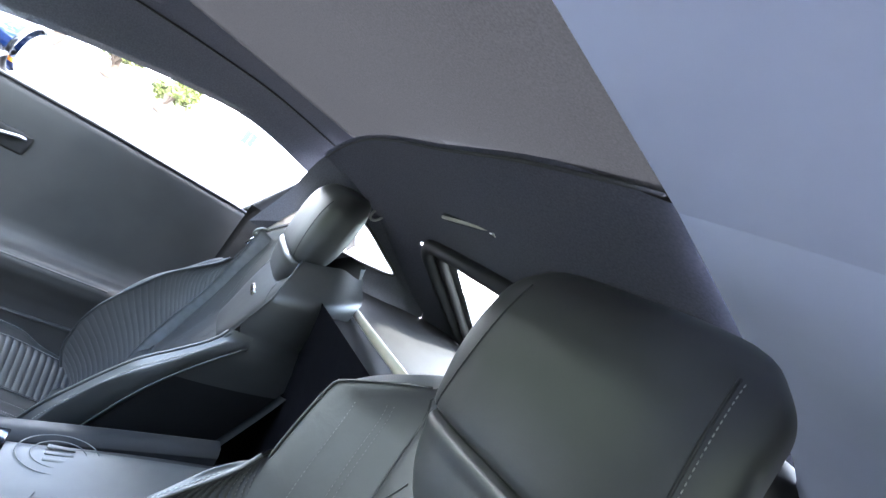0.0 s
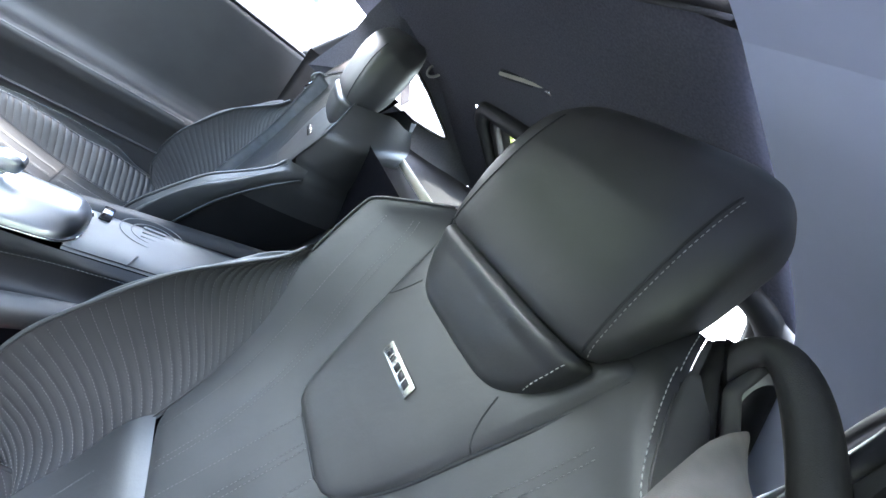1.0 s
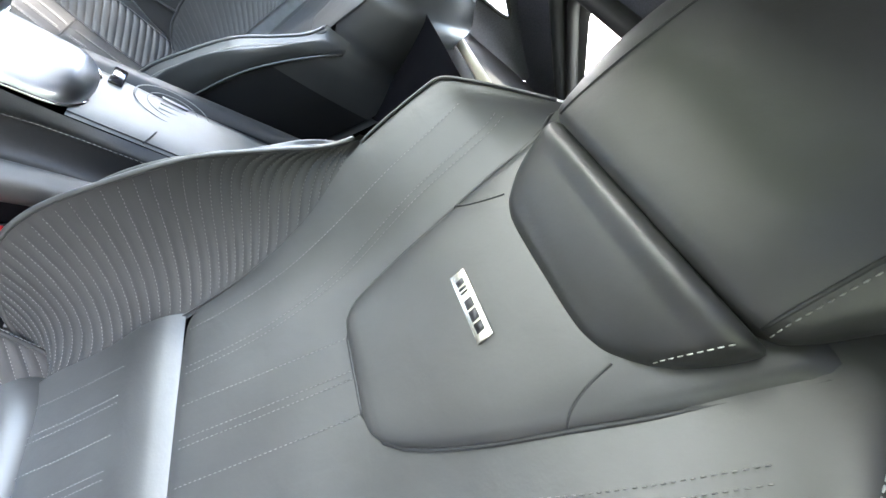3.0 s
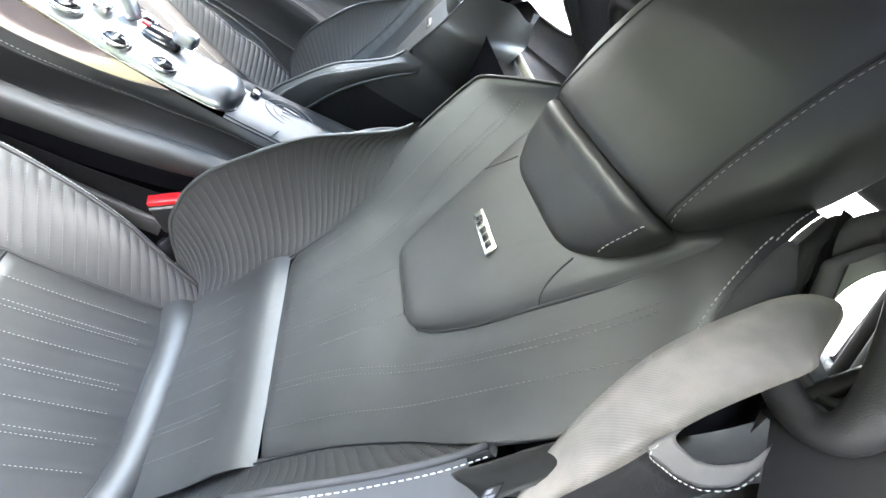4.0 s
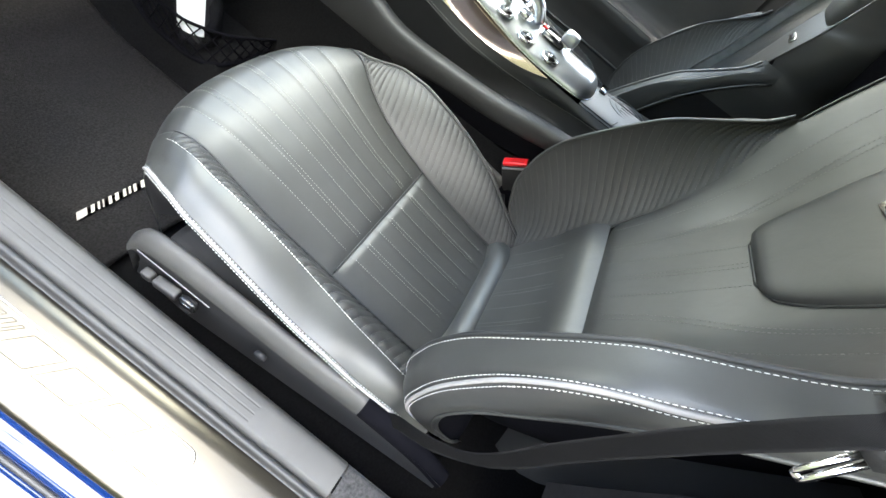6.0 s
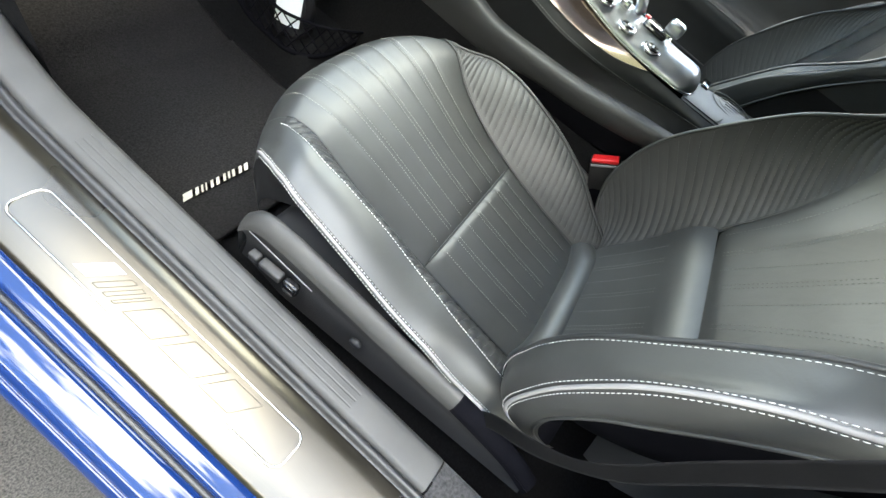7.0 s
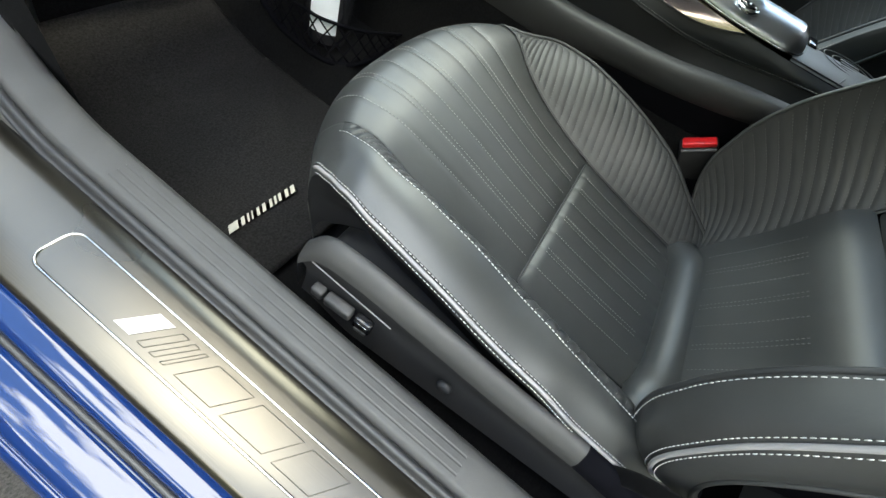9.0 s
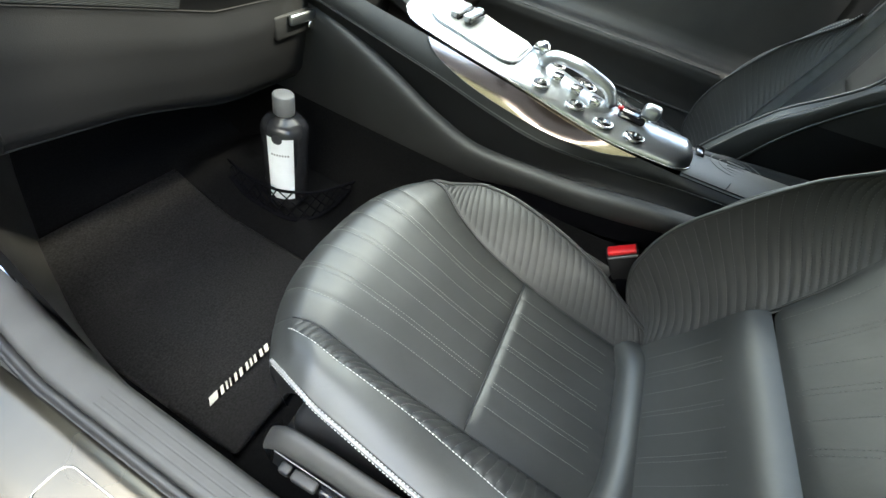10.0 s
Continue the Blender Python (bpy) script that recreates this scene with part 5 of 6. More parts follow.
for k in range(-6, 40, 3):
    for d in (1, -1):
        pts = []
        for u in np.linspace(0, 1, 8):
            i = k + (6 * u if d > 0 else 6 * (1 - u))
            if 0 <= i <= 39:
                j = min(int(i), 38)
                a, b = low_run[j].lerp(low_run[j + 1], i - j), top_run[j].lerp(top_run[j + 1], i - j)
                pts.append(a.lerp(b, u))
        if len(pts) > 2:
            part("cord", tube(pts, 0.0015, 5), BLACK_CLOTH_SHADE, net)


# ---- belts and buckle ----
def ribbon(centres, halves, n, thick=0.0012, bm=None):
    """A strap: a centre line with the half-width at each point."""
    c, h = trail(centres, n, True), trail(halves, n, True)
    return sheet(lambda a, b: c[round(a * (n - 1))] + h[round(a * (n - 1))] * (2 * b - 1), n - 1, 6, bm, thick)


def belt(low_c, low_h, lap_mat, tongue_mat):
    top = thing("seat_belt", (-0.60, -0.40, 0.46), "grey woven seat belt hanging slack with its metal tongue", "seat belt", "seat belts")
    up_c = [(-0.540, -0.535, 0.985), (-0.5375, -0.492, 1.036), (-0.5385, -0.462, 1.051), (-0.544, -0.434, 1.052), (-0.5515, -0.402, 1.038), (-0.561, -0.376, 0.998), (-0.576, -0.359, 0.962), (-0.588, -0.350, 0.929), (-0.607, -0.334, 0.901)]
    up_h = [(-0.012, 0.002, -0.014), (-0.011, 0.002, -0.016), (-0.012, 0.003, -0.014), (-0.0165, 0.006, -0.010), (-0.0225, 0.011, -0.003), (-0.0215, 0.009, 0.0035), (-0.017, 0.007, 0.008), (-0.012, 0.010, 0.009), (-0.003, 0.006, -0.001)]
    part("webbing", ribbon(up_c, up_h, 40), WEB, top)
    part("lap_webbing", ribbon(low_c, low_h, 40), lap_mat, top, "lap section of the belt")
    T = Vector((-0.617, -0.329, 0.886))
    ax = Vector((0.39, -0.26, 0.88)).normalized()
    ay = ax.cross(Vector((-0.9, 0.1, 0.42))).normalized()
    out_ = ax.cross(ay).normalized()
    loop_pts = [(-0.0185, -0.0105), (-0.015, -0.0150), (-0.0075, -0.0168), (0.004, -0.0150), (0.0125, -0.0090), (0.0158, 0.0), (0.0148, 0.008), (0.0112, 0.0165)]
    ring = trail([T + ax * a + ay * b for a, b in loop_pts], 28)
    part("loop_strap", sheet(lambda a, b: T + ax * (0.014 - 0.026 * a) + ay * (0.025 * b - 0.011) - out_ * 0.0005, 6, 6, thick=0.0012), lap_mat, top)
    lp = part("tongue_loop", tube(ring, [0.0034 + 0.0008 * math.sin(math.pi * k / 27) for k in range(28)], 10), tongue_mat, top, "plastic belt tongue")
    part("tongue_bar", tube([T + ax * a + ay * b for a, b in ((0.0112, 0.0165), (0.004, 0.0168), (-0.004, 0.0160), (-0.012, 0.0140))], 0.0014, 8), tongue_mat, lp)
    body = [T + ax * a + ay * b - out_ * 0.0045 for a, b in ((-0.0205, -0.0125), (-0.0110, -0.0130), (-0.0088, -0.004), (-0.0072, 0.0135), (-0.0135, 0.0160), (-0.0215, 0.0075), (-0.0262, 0.004), (-0.0258, -0.004))]
    part("tongue_body", prism(body, out_ * 0.009, 0.0022), tongue_mat, lp)
    for o in (-0.0042, 0.0022):
        pr = [T + ax * a + ay * (o + b) - out_ * 0.001 for a, b in ((-0.022, 0.0), (-0.022, 0.0036), (-0.055, 0.0034), (-0.0575, 0.0018), (-0.055, 0.0))]
        part("metal_blade", prism(pr, out_ * 0.0022, 0.0004), CHROME, lp, "polished steel blade")
    tip = [T + ax * a + ay * b - out_ * 0.001 for a, b in ((-0.0545, -0.0036), (-0.0545, 0.0052), (-0.0582, 0.0040), (-0.0582, -0.0024))]
    part("metal_blade", prism(tip, out_ * 0.0022, 0.0004), CHROME, lp)
    for k in range(4):
        c = T + ax * (-0.0155 - 0.001 * (k % 2)) + ay * (-0.006 + 0.005 * k)
        part("tongue_print", prism([c + ax * a + ay * b - out_ * 0.0048 for a, b in ((-0.0018, -0.0007), (0.0018, -0.0007), (0.0018, 0.0007), (-0.0018, 0.0007))], -out_ * 0.0004), CAP, lp)
    def tag_at(a, b, lift=0.0):
        return Vector((-0.5905, -0.3395, 0.8890)) + Vector((0.0065, -0.0025, 0.0060)) * b + Vector((0.0018, -0.0072, 0.0085)) * a + Vector((-0.5, 0.7, 0.5)) * lift
    tag = part("care_tag", sheet(tag_at, 6, 4, thick=0.0008), PLASTIC, top, "small grey woven tag with pale print")
    for a0, b0, w, h in ((0.15, 0.15, 0.25, 0.25), (0.45, 0.15, 0.35, 0.2), (0.2, 0.5, 0.3, 0.3)):
        part("tag_print", sheet(lambda a, b: tag_at(a0 + w * a, b0 + h * b, 0.0006), 2, 2), CAP, tag)
    return top


low_c = [(-0.622, -0.316, 0.890), (-0.632, -0.297, 0.872), (-0.636, -0.287, 0.835), (-0.636, -0.281, 0.760), (-0.636, -0.277, 0.690), (-0.636, -0.276, 0.610), (-0.637, -0.266, 0.566), (-0.638, -0.245, 0.535), (-0.636, -0.222, 0.508), (-0.626, -0.198, 0.470), (-0.616, -0.188, 0.420)]
low_h = [(0.003, 0.012, -0.004)] + [(0.001, 0.012, -0.001)] * 6 + [(0.002, 0.010, 0.006), (0.003, 0.008, 0.010), (0.004, 0.007, 0.010), (0.004, 0.008, 0.006)]
# the near lap section takes the webbing coloured as if in shadow
near_belt = belt(low_c, low_h, LAP_WEB_SHADED, PLASTIC_DARK)
far_c = [(-0.577, -0.332, 0.895), (-0.569, -0.325, 0.815), (-0.564, -0.305, 0.695), (-0.559, -0.275, 0.590), (-0.554, -0.258, 0.530), (-0.556, -0.250, 0.470)]
far_belt = belt(far_c, [(-0.006, 0.020, 0.006)] * 6, FAR_WEB, REVEAL)
far_belt.matrix_basis = Matrix.Translation((2 * MID + 0.60 - 0.055, -0.40 - 0.085, 0.46 + 0.050)) @ Matrix.Diagonal((-1, 1, 1, 1))
tagged(far_belt, "pale grey woven seat belt hanging over the seat side")

guide = thing("belt_strap", (-0.595, -0.39, 0.955), "leather belt keeper strap with light stitching on the seat shoulder", "strap")
ks_c = [(-0.588, -0.352, 0.993), (-0.5895, -0.3555, 0.986), (-0.5905, -0.373, 0.981), (-0.5925, -0.391, 0.978), (-0.594, -0.4065, 0.979), (-0.595, -0.416, 0.988), (-0.588, -0.432, 1.000)]
ks_h = [(0.0, 0.001, 0.0075)] * 2 + [(0.001, 0.002, 0.007), (0.0015, 0.003, 0.007), (0.003, 0.002, 0.006), (0.003, 0.004, 0.007), (0.003, 0.004, 0.006)]
# lip drawn in the lit, paler copy of the seat leather
part("keeper", ribbon(ks_c, ks_h, 24, 0.003), PALE_LIT_EDGE, guide, "leather lip, light put into its pale grey")
kc, kh = trail(ks_c, 24, True), trail(ks_h, 24, True)


flap_top = trail([(-0.588, -0.350, 0.900), (-0.588, -0.352, 0.935), (-0.588, -0.356, 0.965)] + [kc[k] - kh[k] for k in range(4, 24, 4)] + [(-0.588, -0.440, 0.985)], 36, True)


def flap_at(a, b):
    e = flap_top[round(a * 35)]
    low = Vector((-0.574 - 0.012 * math.sin(math.pi * a), -0.362 - 0.085 * a, 0.866 + 0.070 * a))
    return low.lerp(e, b) + Vector((-0.009 * math.sin(math.pi * b) * math.sin(math.pi * (0.1 + 0.8 * a)), 0, 0))


# the darker leather gives this outward face its missing shade
part("keeper_flap", sheet(flap_at, 35, 12, thick=0.003), LEATHER_DARK, guide, "smooth leather flap, shade put into its dark colour")
rim_line = trail([(-0.566, -0.350, 0.860), (-0.566, -0.358, 0.883), (-0.565, -0.369, 0.913), (-0.565, -0.381, 0.943), (-0.564, -0.391, 0.971)], 20, True)
flap_front = trail([(-0.574, -0.360, 0.864), (-0.588, -0.351, 0.885), (-0.589, -0.348, 0.905), (-0.589, -0.351, 0.935), (-0.587, -0.357, 0.968)], 20, True)
part("keeper_gusset", sheet(lambda a, b: rim_line[round(a * 19)].lerp(flap_front[round(a * 19)], b) + Vector((0, 0.006 * math.sin(math.pi * b), 0)), 19, 8, thick=0.002), LEATHER_SMOOTH, guide)
part("keeper_stitching", stitches([a - b * 0.75 for a, b in zip(kc, kh)], (-0.0022, 0, -0.001), 0.0030, 0.0018, 0.0004), THREAD_GREY, guide)

buckle = thing("belt_buckle", (-0.120, -0.145, 0.29), "black belt buckle with a red release button", "buckle")
bx = Vector((0.18, -0.80, 0.56)).normalized()
bz = (Vector((0, 0, 1)) - bx * bx.z).normalized()
tb = Matrix.Translation(Vector((-0.102, -0.112, 0.510)) - bz * 0.0285) @ Matrix((bx, bz.cross(bx), bz)).transposed().to_4x4()
bm = box((-0.027, -0.012, -0.045), (0.027, 0.012, 0.026), 0.004)
bmesh.ops.transform(bm, matrix=tb, verts=bm.verts)
part("housing", bm, PLASTIC_DARK, buckle)
bm = box((-0.024, -0.0135, 0.021), (0.024, 0.006, 0.030), 0.0025)
bmesh.ops.transform(bm, matrix=tb, verts=bm.verts)
part("release_button", bm, RED, buckle, "red release button")
bm = box((-0.0245, -0.0145, 0.0145), (0.0245, -0.010, 0.0185), 0.001)
bmesh.ops.transform(bm, matrix=tb, verts=bm.verts)
part("button_rim", bm, CAP, buckle)
part("stalk", tube(trail([(-0.118, -0.135, 0.43), (-0.135, -0.19, 0.36), (-0.145, -0.22, 0.29)], 10), 0.014, 10, flat=0.5), PLASTIC_DARK, buckle)
for k in range(4):
    part("stalk_rib", box((-0.142, -0.196 - 0.002 * k, 0.372 + 0.009 * k), (-0.118, -0.158 - 0.002 * k, 0.3755 + 0.009 * k), 0.001), CAP, buckle)

# ---- far door ----
door_y0, door_y1 = -0.385, 0.80
win_top = spline([-0.80, -0.62, -0.48, -0.25, -0.10, 0.104, 0.35, 0.62], [1.09, 1.13, 1.150, 1.178, 1.156, 1.102, 1.02, 0.93])
DOOR = [(0.700, 0.30), (0.735, 0.34), (0.742, 0.42), (0.738, 0.50), (0.722, 0.545), (0.705, 0.575), (0.703, 0.600), (0.715, 0.612), (0.752, 0.618), (0.768, 0.640), (0.776, 0.72), (0.788, 0.82), (0.800, 0.90), (0.808, 0.932), (0.822, 0.940), (0.845, 0.938)]
far_door = thing("door_1", (0.78, 0.2, 0.30), "dark grey car door lining with armrest and grey pull handle", "door", kind="structure")


def door_at(a, b):
    y = door_y0 + (door_y1 - door_y0) * a
    i = b * (len(DOOR) - 1)
    j = min(int(i), len(DOOR) - 2)
    x = DOOR[j][0] + (DOOR[j + 1][0] - DOOR[j][0]) * (i - j)
    z = DOOR[j][1] + (DOOR[j + 1][1] - DOOR[j][1]) * (i - j)
    k = ease((-0.22 - y) / 0.06) if 0.50 < z < 0.64 else 0
    return Vector((x + (0.755 - x) * k, y, z - 0.030 * max(0, y) * (1 if z > 0.8 else 0.4)))


lining = part("door_lining", sheet(door_at, 60, 45), RAIL_SKIN, far_door)
part("armrest_edge", tube([door_at(a, 6.4 / 15) for a in np.linspace(0.15, 0.9, 30)], 0.0025, 6), LEATHER_SMOOTH, lining)
part("pocket_edge", tube([door_at(a, 2.6 / 15) + Vector((-0.003, 0, 0)) for a in np.linspace(0.08, 0.9, 30)], 0.004, 6), LEATHER_DARK, lining)
hc = [Vector((x, y, z)) for x, y, z in ((0.786, 0.096, 0.834), (0.774, 0.104, 0.836), (0.770, 0.130, 0.830), (0.772, 0.156, 0.820), (0.786, 0.166, 0.812))]
part("pull_handle", tube(trail(hc, 20), 0.0055, 10, flat=0.7), SILVER, far_door, "satin silver door pull")
part("handle_cup", box((0.780, 0.085, 0.796), (0.790, 0.176, 0.846), 0.006), PLASTIC_DARK, far_door)
part("belt_seal", tube([door_at(a, 13.6 / 15) + Vector((0, 0, 0.004)) for a in np.linspace(0, 1, 30)], 0.005, 8), RUBBER, far_door)


def pane_at(a, b):
    y = door_y0 + 0.985 * a
    z0 = 0.935 - 0.030 * max(0, y)
    return Vector((0.83 - 0.03 * b, y, z0 + (win_top(y) + 0.01 - z0) * b))


glass = part("window_pane", sheet(pane_at, 20, 6), GLASS, far_door, "clear raised side window")
glass.visible_shadow = False
part("window_post", tube(trail([(0.825, -0.375, 0.925), (0.815, -0.43, 1.03), (0.800, -0.492, 1.15)], 10), 0.011, 10, flat=1.6), RUBBER, far_door)

mirror = thing("wing_mirror", (1.04, 0.24, 0.90), "blue door mirror with an amber lamp outside the far window", "mirror")


def shell_at(a, b, r, front):
    th = 2 * math.pi * b
    k = math.sin(a * math.pi / 2)
    return Vector((1.05 + 0.105 * r * k * math.cos(th) * (1 if math.cos(th) < 0 else 0.9), 0.245 + front * (1 - k**3) * 0.09, 0.985 + 0.072 * r * k * math.sin(th)))


part("mirror_housing", sheet(lambda a, b: shell_at(a, b, 1.0, 1), 14, 28), PAINT, mirror)
part("mirror_face", sheet(lambda a, b: Vector((1.05 + 0.09 * a * math.cos(2 * math.pi * b), 0.242 - 0.01 * a, 0.985 + 0.06 * a * math.sin(2 * math.pi * b))), 6, 28), MIRROR, mirror)
part("mirror_rim", tube([shell_at(1, k / 28, 1.0, 1) for k in range(28)], 0.006, 8, closed=True), GLOSS_BLACK, mirror)
part("mirror_lamp", box((0.967, 0.232, 0.948), (0.980, 0.244, 0.958), 0.002), AMBER, mirror)
part("mirror_arm", tube(trail([(0.86, 0.27, 0.93), (0.92, 0.26, 0.955), (1.0, 0.26, 0.97)], 8), 0.022, 10, flat=0.6), GLOSS_BLACK, mirror)

# ---- roof, pillars and rear ----
def roof_z(x, y):
    return 1.312 - 0.030 * ((x - 0.1) / 0.5) ** 2 - 0.02 * max(0, y) ** 2


roof_in = new("ceiling", finish("ceiling", sheet(lambda a, b: Vector((-0.34 + 0.91 * a, -0.45 + 0.52 * b, roof_z(-0.34 + 0.91 * a, -0.45 + 0.52 * b))), 24, 20, thick=0.02), FABRIC))
tagged(roof_in, "grey cloth headliner of the closed roof", "ceiling", kind="structure")


def rail_at(a, b, far):
    y = 0.62 - 1.10 * a
    if y > 0.10:
        t = (y - 0.10) / 0.85
        p = Vector((0.545 + 0.175 * t, y, 1.284 - 0.39 * t))
    else:
        p = Vector((0.545, y, roof_z(0.545, y) - 0.004))
    q = Vector((0.815, y, win_top(y) - 0.004))
    k = b
    m = p.lerp(q, k) + Vector((0.05, 0, 0.030)) * math.sin(math.pi * k)
    if not far:
        m.x = -0.325 - (m.x - 0.545) * 1.45
    return m


cr = thing("roof_rail", (0.69, 0.0, 0.93), "dark cloth-covered roof rail and windscreen pillar", "roof rail", "roof rails", "structure")
part("rail_cover", sheet(lambda a, b: rail_at(a, b, True), 50, 14), SOFTTOP, cr)
part("rail_groove", tube([rail_at(a, 0.42, True) + Vector((-0.002, 0, -0.002)) for a in np.linspace(0.02, 0.98, 50)], 0.003, 6), RUBBER, cr)
cn = thing("roof_rail", (-0.55, 0.0, 0.93), "roof rail over the open door, bluish haze put into its colour, edge painted blue", "roof rail", "roof rails", "structure")
# rail and frame carry the veiling haze as their own pale blue
part("rail_cover", sheet(lambda a, b: rail_at(a, 0.22 * b, False), 50, 5), SIDE_HAZE, cn)
part("door_frame", sheet(lambda a, b: rail_at(a, 0.22 + 0.62 * b, False), 50, 12), SIDE_HAZE, cn)
part("door_frame_edge", sheet(lambda a, b: rail_at(a, 0.84 + 0.16 * b, False), 50, 4), PAINT, cn, "blue painted door frame edge")

# front header and windscreen
hd = new("trim_header", finish("trim_header", tube([Vector((x, 0.083 - 0.02 * ((x - MID) / 0.5) ** 2, 1.292 - 0.025 * ((x - MID) / 0.5) ** 2)) for x in np.linspace(-0.5, 0.6, 16)], 0.035, 10, flat=0.5), SOFTTOP))
tagged(hd, "dark windscreen header trim", "trim", kind="structure")
ws = new("window_1", finish("window_1", sheet(lambda a, b: Vector((MID + (2 * a - 1) * (0.68 - 0.13 * b), 1.12 - 1.037 * b - 0.06 * (2 * a - 1) ** 2 * (1 - 0.7 * b), 0.88 + 0.41 * b)), 16, 12), TINTED))
tagged(ws, "green-tinted raked windscreen", "windscreen", kind="structure")

# soft top behind the seats
TOP = [(-0.42, 1.303), (-0.50, 1.288), (-0.60, 1.262), (-0.70, 1.225), (-0.80, 1.172), (-0.90, 1.115), (-1.0, 1.062), (-1.10, 1.010), (-1.22, 0.955)]
TOP_Z = spline([-p for p, _ in TOP], [q for _, q in TOP])


def slope(x, y):
    c = abs(x - MID) / 0.60
    return Vector((x, y, TOP_Z(-y) - 0.09 * min(c, 1.1) ** 5 + 0.003 * noise.noise((x * 5, y * 5, 0))))


def top_at(a, b):
    return slope(MID + (2 * a - 1) * 0.60, -0.42 - 0.345 * b)


st = thing("soft_top", (MID, -0.6, 0.93), "dark cloth lining of the folding roof with a slim handle slot", "roof lining", kind="structure")
part("rear_lining", sheet(lambda a, b: top_at(0.194 - 0.088 * b + (0.806 + 0.088 * b) * a, b), 36, 24), SOFTTOP, st)
part("lining_seam", tube([top_at(a, 0.03) + Vector((0, 0, -0.003)) for a in np.linspace(0.2, 1, 30)], 0.0028, 6), FABRIC, st)
slot = [Vector((x, -0.652, 1.2525 - 0.085 * (x - 0.2))) for x in np.linspace(0.100, 0.300, 12)]
part("handle_slot", tube(slot, 0.015, 8, flat=0.7), PLASTIC_DARK, st)
part("handle_trim", tube([p + Vector((0, 0.010, -0.006)) for p in slot], 0.0045, 6), CREAM, st, "pale handle strip")
part("handle_button", box((0.100, -0.650, 1.244), (0.116, -0.638, 1.254), 0.002), CHROME, st)


for x0, x1, y0, y1 in ((MID + 0.47, MID + 0.60, -0.765, -1.22), (MID - 0.475, MID - 0.47, -0.765, -1.22), (MID - 0.47, MID + 0.47, -1.14, -1.22)):
    part("rear_lining", sheet(lambda a, b: slope(x0 + (x1 - x0) * a, y0 + (y1 - y0) * b), 12, 16), SOFTTOP, st)
hole = [slope(x, y) for x, y in rounded(MID - 0.456, MID + 0.456, -1.14, -0.770, 0.05, 8)]
part("rear_window_frame", tube(hole, 0.023, 12, closed=True), LEATHER_DARK, st, "thick padded rear window frame")
part("rear_window_lip", tube([p + (Vector((MID, -0.955, 0)) - Vector((p.x, p.y, 0))) * 0.085 + Vector((0, -0.014, 0.010)) for p in hole], 0.016, 12, closed=True), PLASTIC, st)
part("rear_window_reveal", sheet(lambda a, b: hole[round(a * len(hole)) % len(hole)] + Vector((0, -0.035 * b, 0.02 * b)) + (Vector((MID, -0.955, 0)) - Vector((hole[round(a * len(hole)) % len(hole)].x, hole[round(a * len(hole)) % len(hole)].y, 0))) * 0.16 * b, len(hole), 3), PLASTIC, st)
part("rear_window_pane", sheet(lambda a, b: slope(MID - 0.44 + 0.88 * a, -0.78 - 0.35 * b) + Vector((0, -0.02, 0.016)), 6, 6), TINTED, st, "tinted raked rear window")


def quarter(mirror_x):
    """The side of the soft top round its small three-cornered window."""
    def s(x):
        return x if not mirror_x else 2 * MID - x
    rim_in = [(0.650, -0.47, 1.005), (0.652, -0.475, 1.10), (0.640, -0.54, 1.140), (0.625, -0.64, 1.118), (0.615, -0.74, 1.075), (0.612, -0.815, 1.035), (0.620, -0.70, 1.012), (0.635, -0.57, 1.006)]
    rim_out = [(0.74, -0.385, 0.935), (0.76, -0.44, 1.13), (0.60, -0.44, 1.285), (0.62, -0.68, 1.19), (0.63, -0.90, 1.06), (0.63, -1.02, 0.96), (0.63, -0.78, 0.93), (0.68, -0.55, 0.93)]
    a_, b_ = trail(rim_in + rim_in[:1], 49, True), trail(rim_out + rim_out[:1], 49, True)
    bm = sheet(lambda u, v: (lambda p: Vector((s(p.x), p.y, p.z)))(a_[round(u * 48)].lerp(b_[round(u * 48)], v) + Vector((0.015, 0, 0)) * math.sin(math.pi * v)), 48, 8)
    part("side_lining", bm, PLASTIC if mirror_x else SOFTTOP, st)
    part("window_rim", tube([Vector((s(p.x), p.y, p.z)) for p in a_[:-1]], 0.006, 8, closed=True), RUBBER, st)


quarter(False)
quarter(True)


def blend_run(b):
    """One line of the near lining, running on from the roof rail past the rear window."""
    r = rail_at(0.97, 0.84 * b, False)
    e = slope(-0.427 - 0.14 * b, -0.80) + Vector((-0.03 * b, 0, -0.02 * b))
    far_end = slope(-0.427 - 0.12 * b, -1.22)
    return trail([r, r.lerp(e, 0.5) + Vector((-0.02 * b, 0, 0.014)), e, e.lerp(far_end, 0.5), far_end], 41)


blend_runs = [blend_run(k / 20) for k in range(21)]
# the haze colour runs on over the near side of the soft top
part("side_lining", sheet(lambda a, b: blend_runs[round(b * 20)][round(a * 40)], 40, 20), SIDE_HAZE, st)
ringc = Vector((0.630, -0.655, 1.168))
part("lamp_ring", tube([ringc + Vector((0.004 * math.cos(k), 0.014 * math.cos(k) - 0.012 * math.sin(k), 0.004 * math.cos(k) + 0.028 * math.sin(k))) for k in np.linspace(0, 2 * math.pi, 24, endpoint=False)], 0.0045, 6, closed=True), SATIN, st, "pale oval belt guide ring")


# shelf and bulkhead
shelf = new("trim_shelf", finish("trim_shelf", sheet(lambda a, b: Vector((-0.66 + 1.41 * a, -0.50 - 0.74 * b, 0.918 + 0.045 * b + 0.012 * noise.noise((a * 6, b * 4, 3)))), 30, 12, thick=0.02), PLASTIC_DARK))
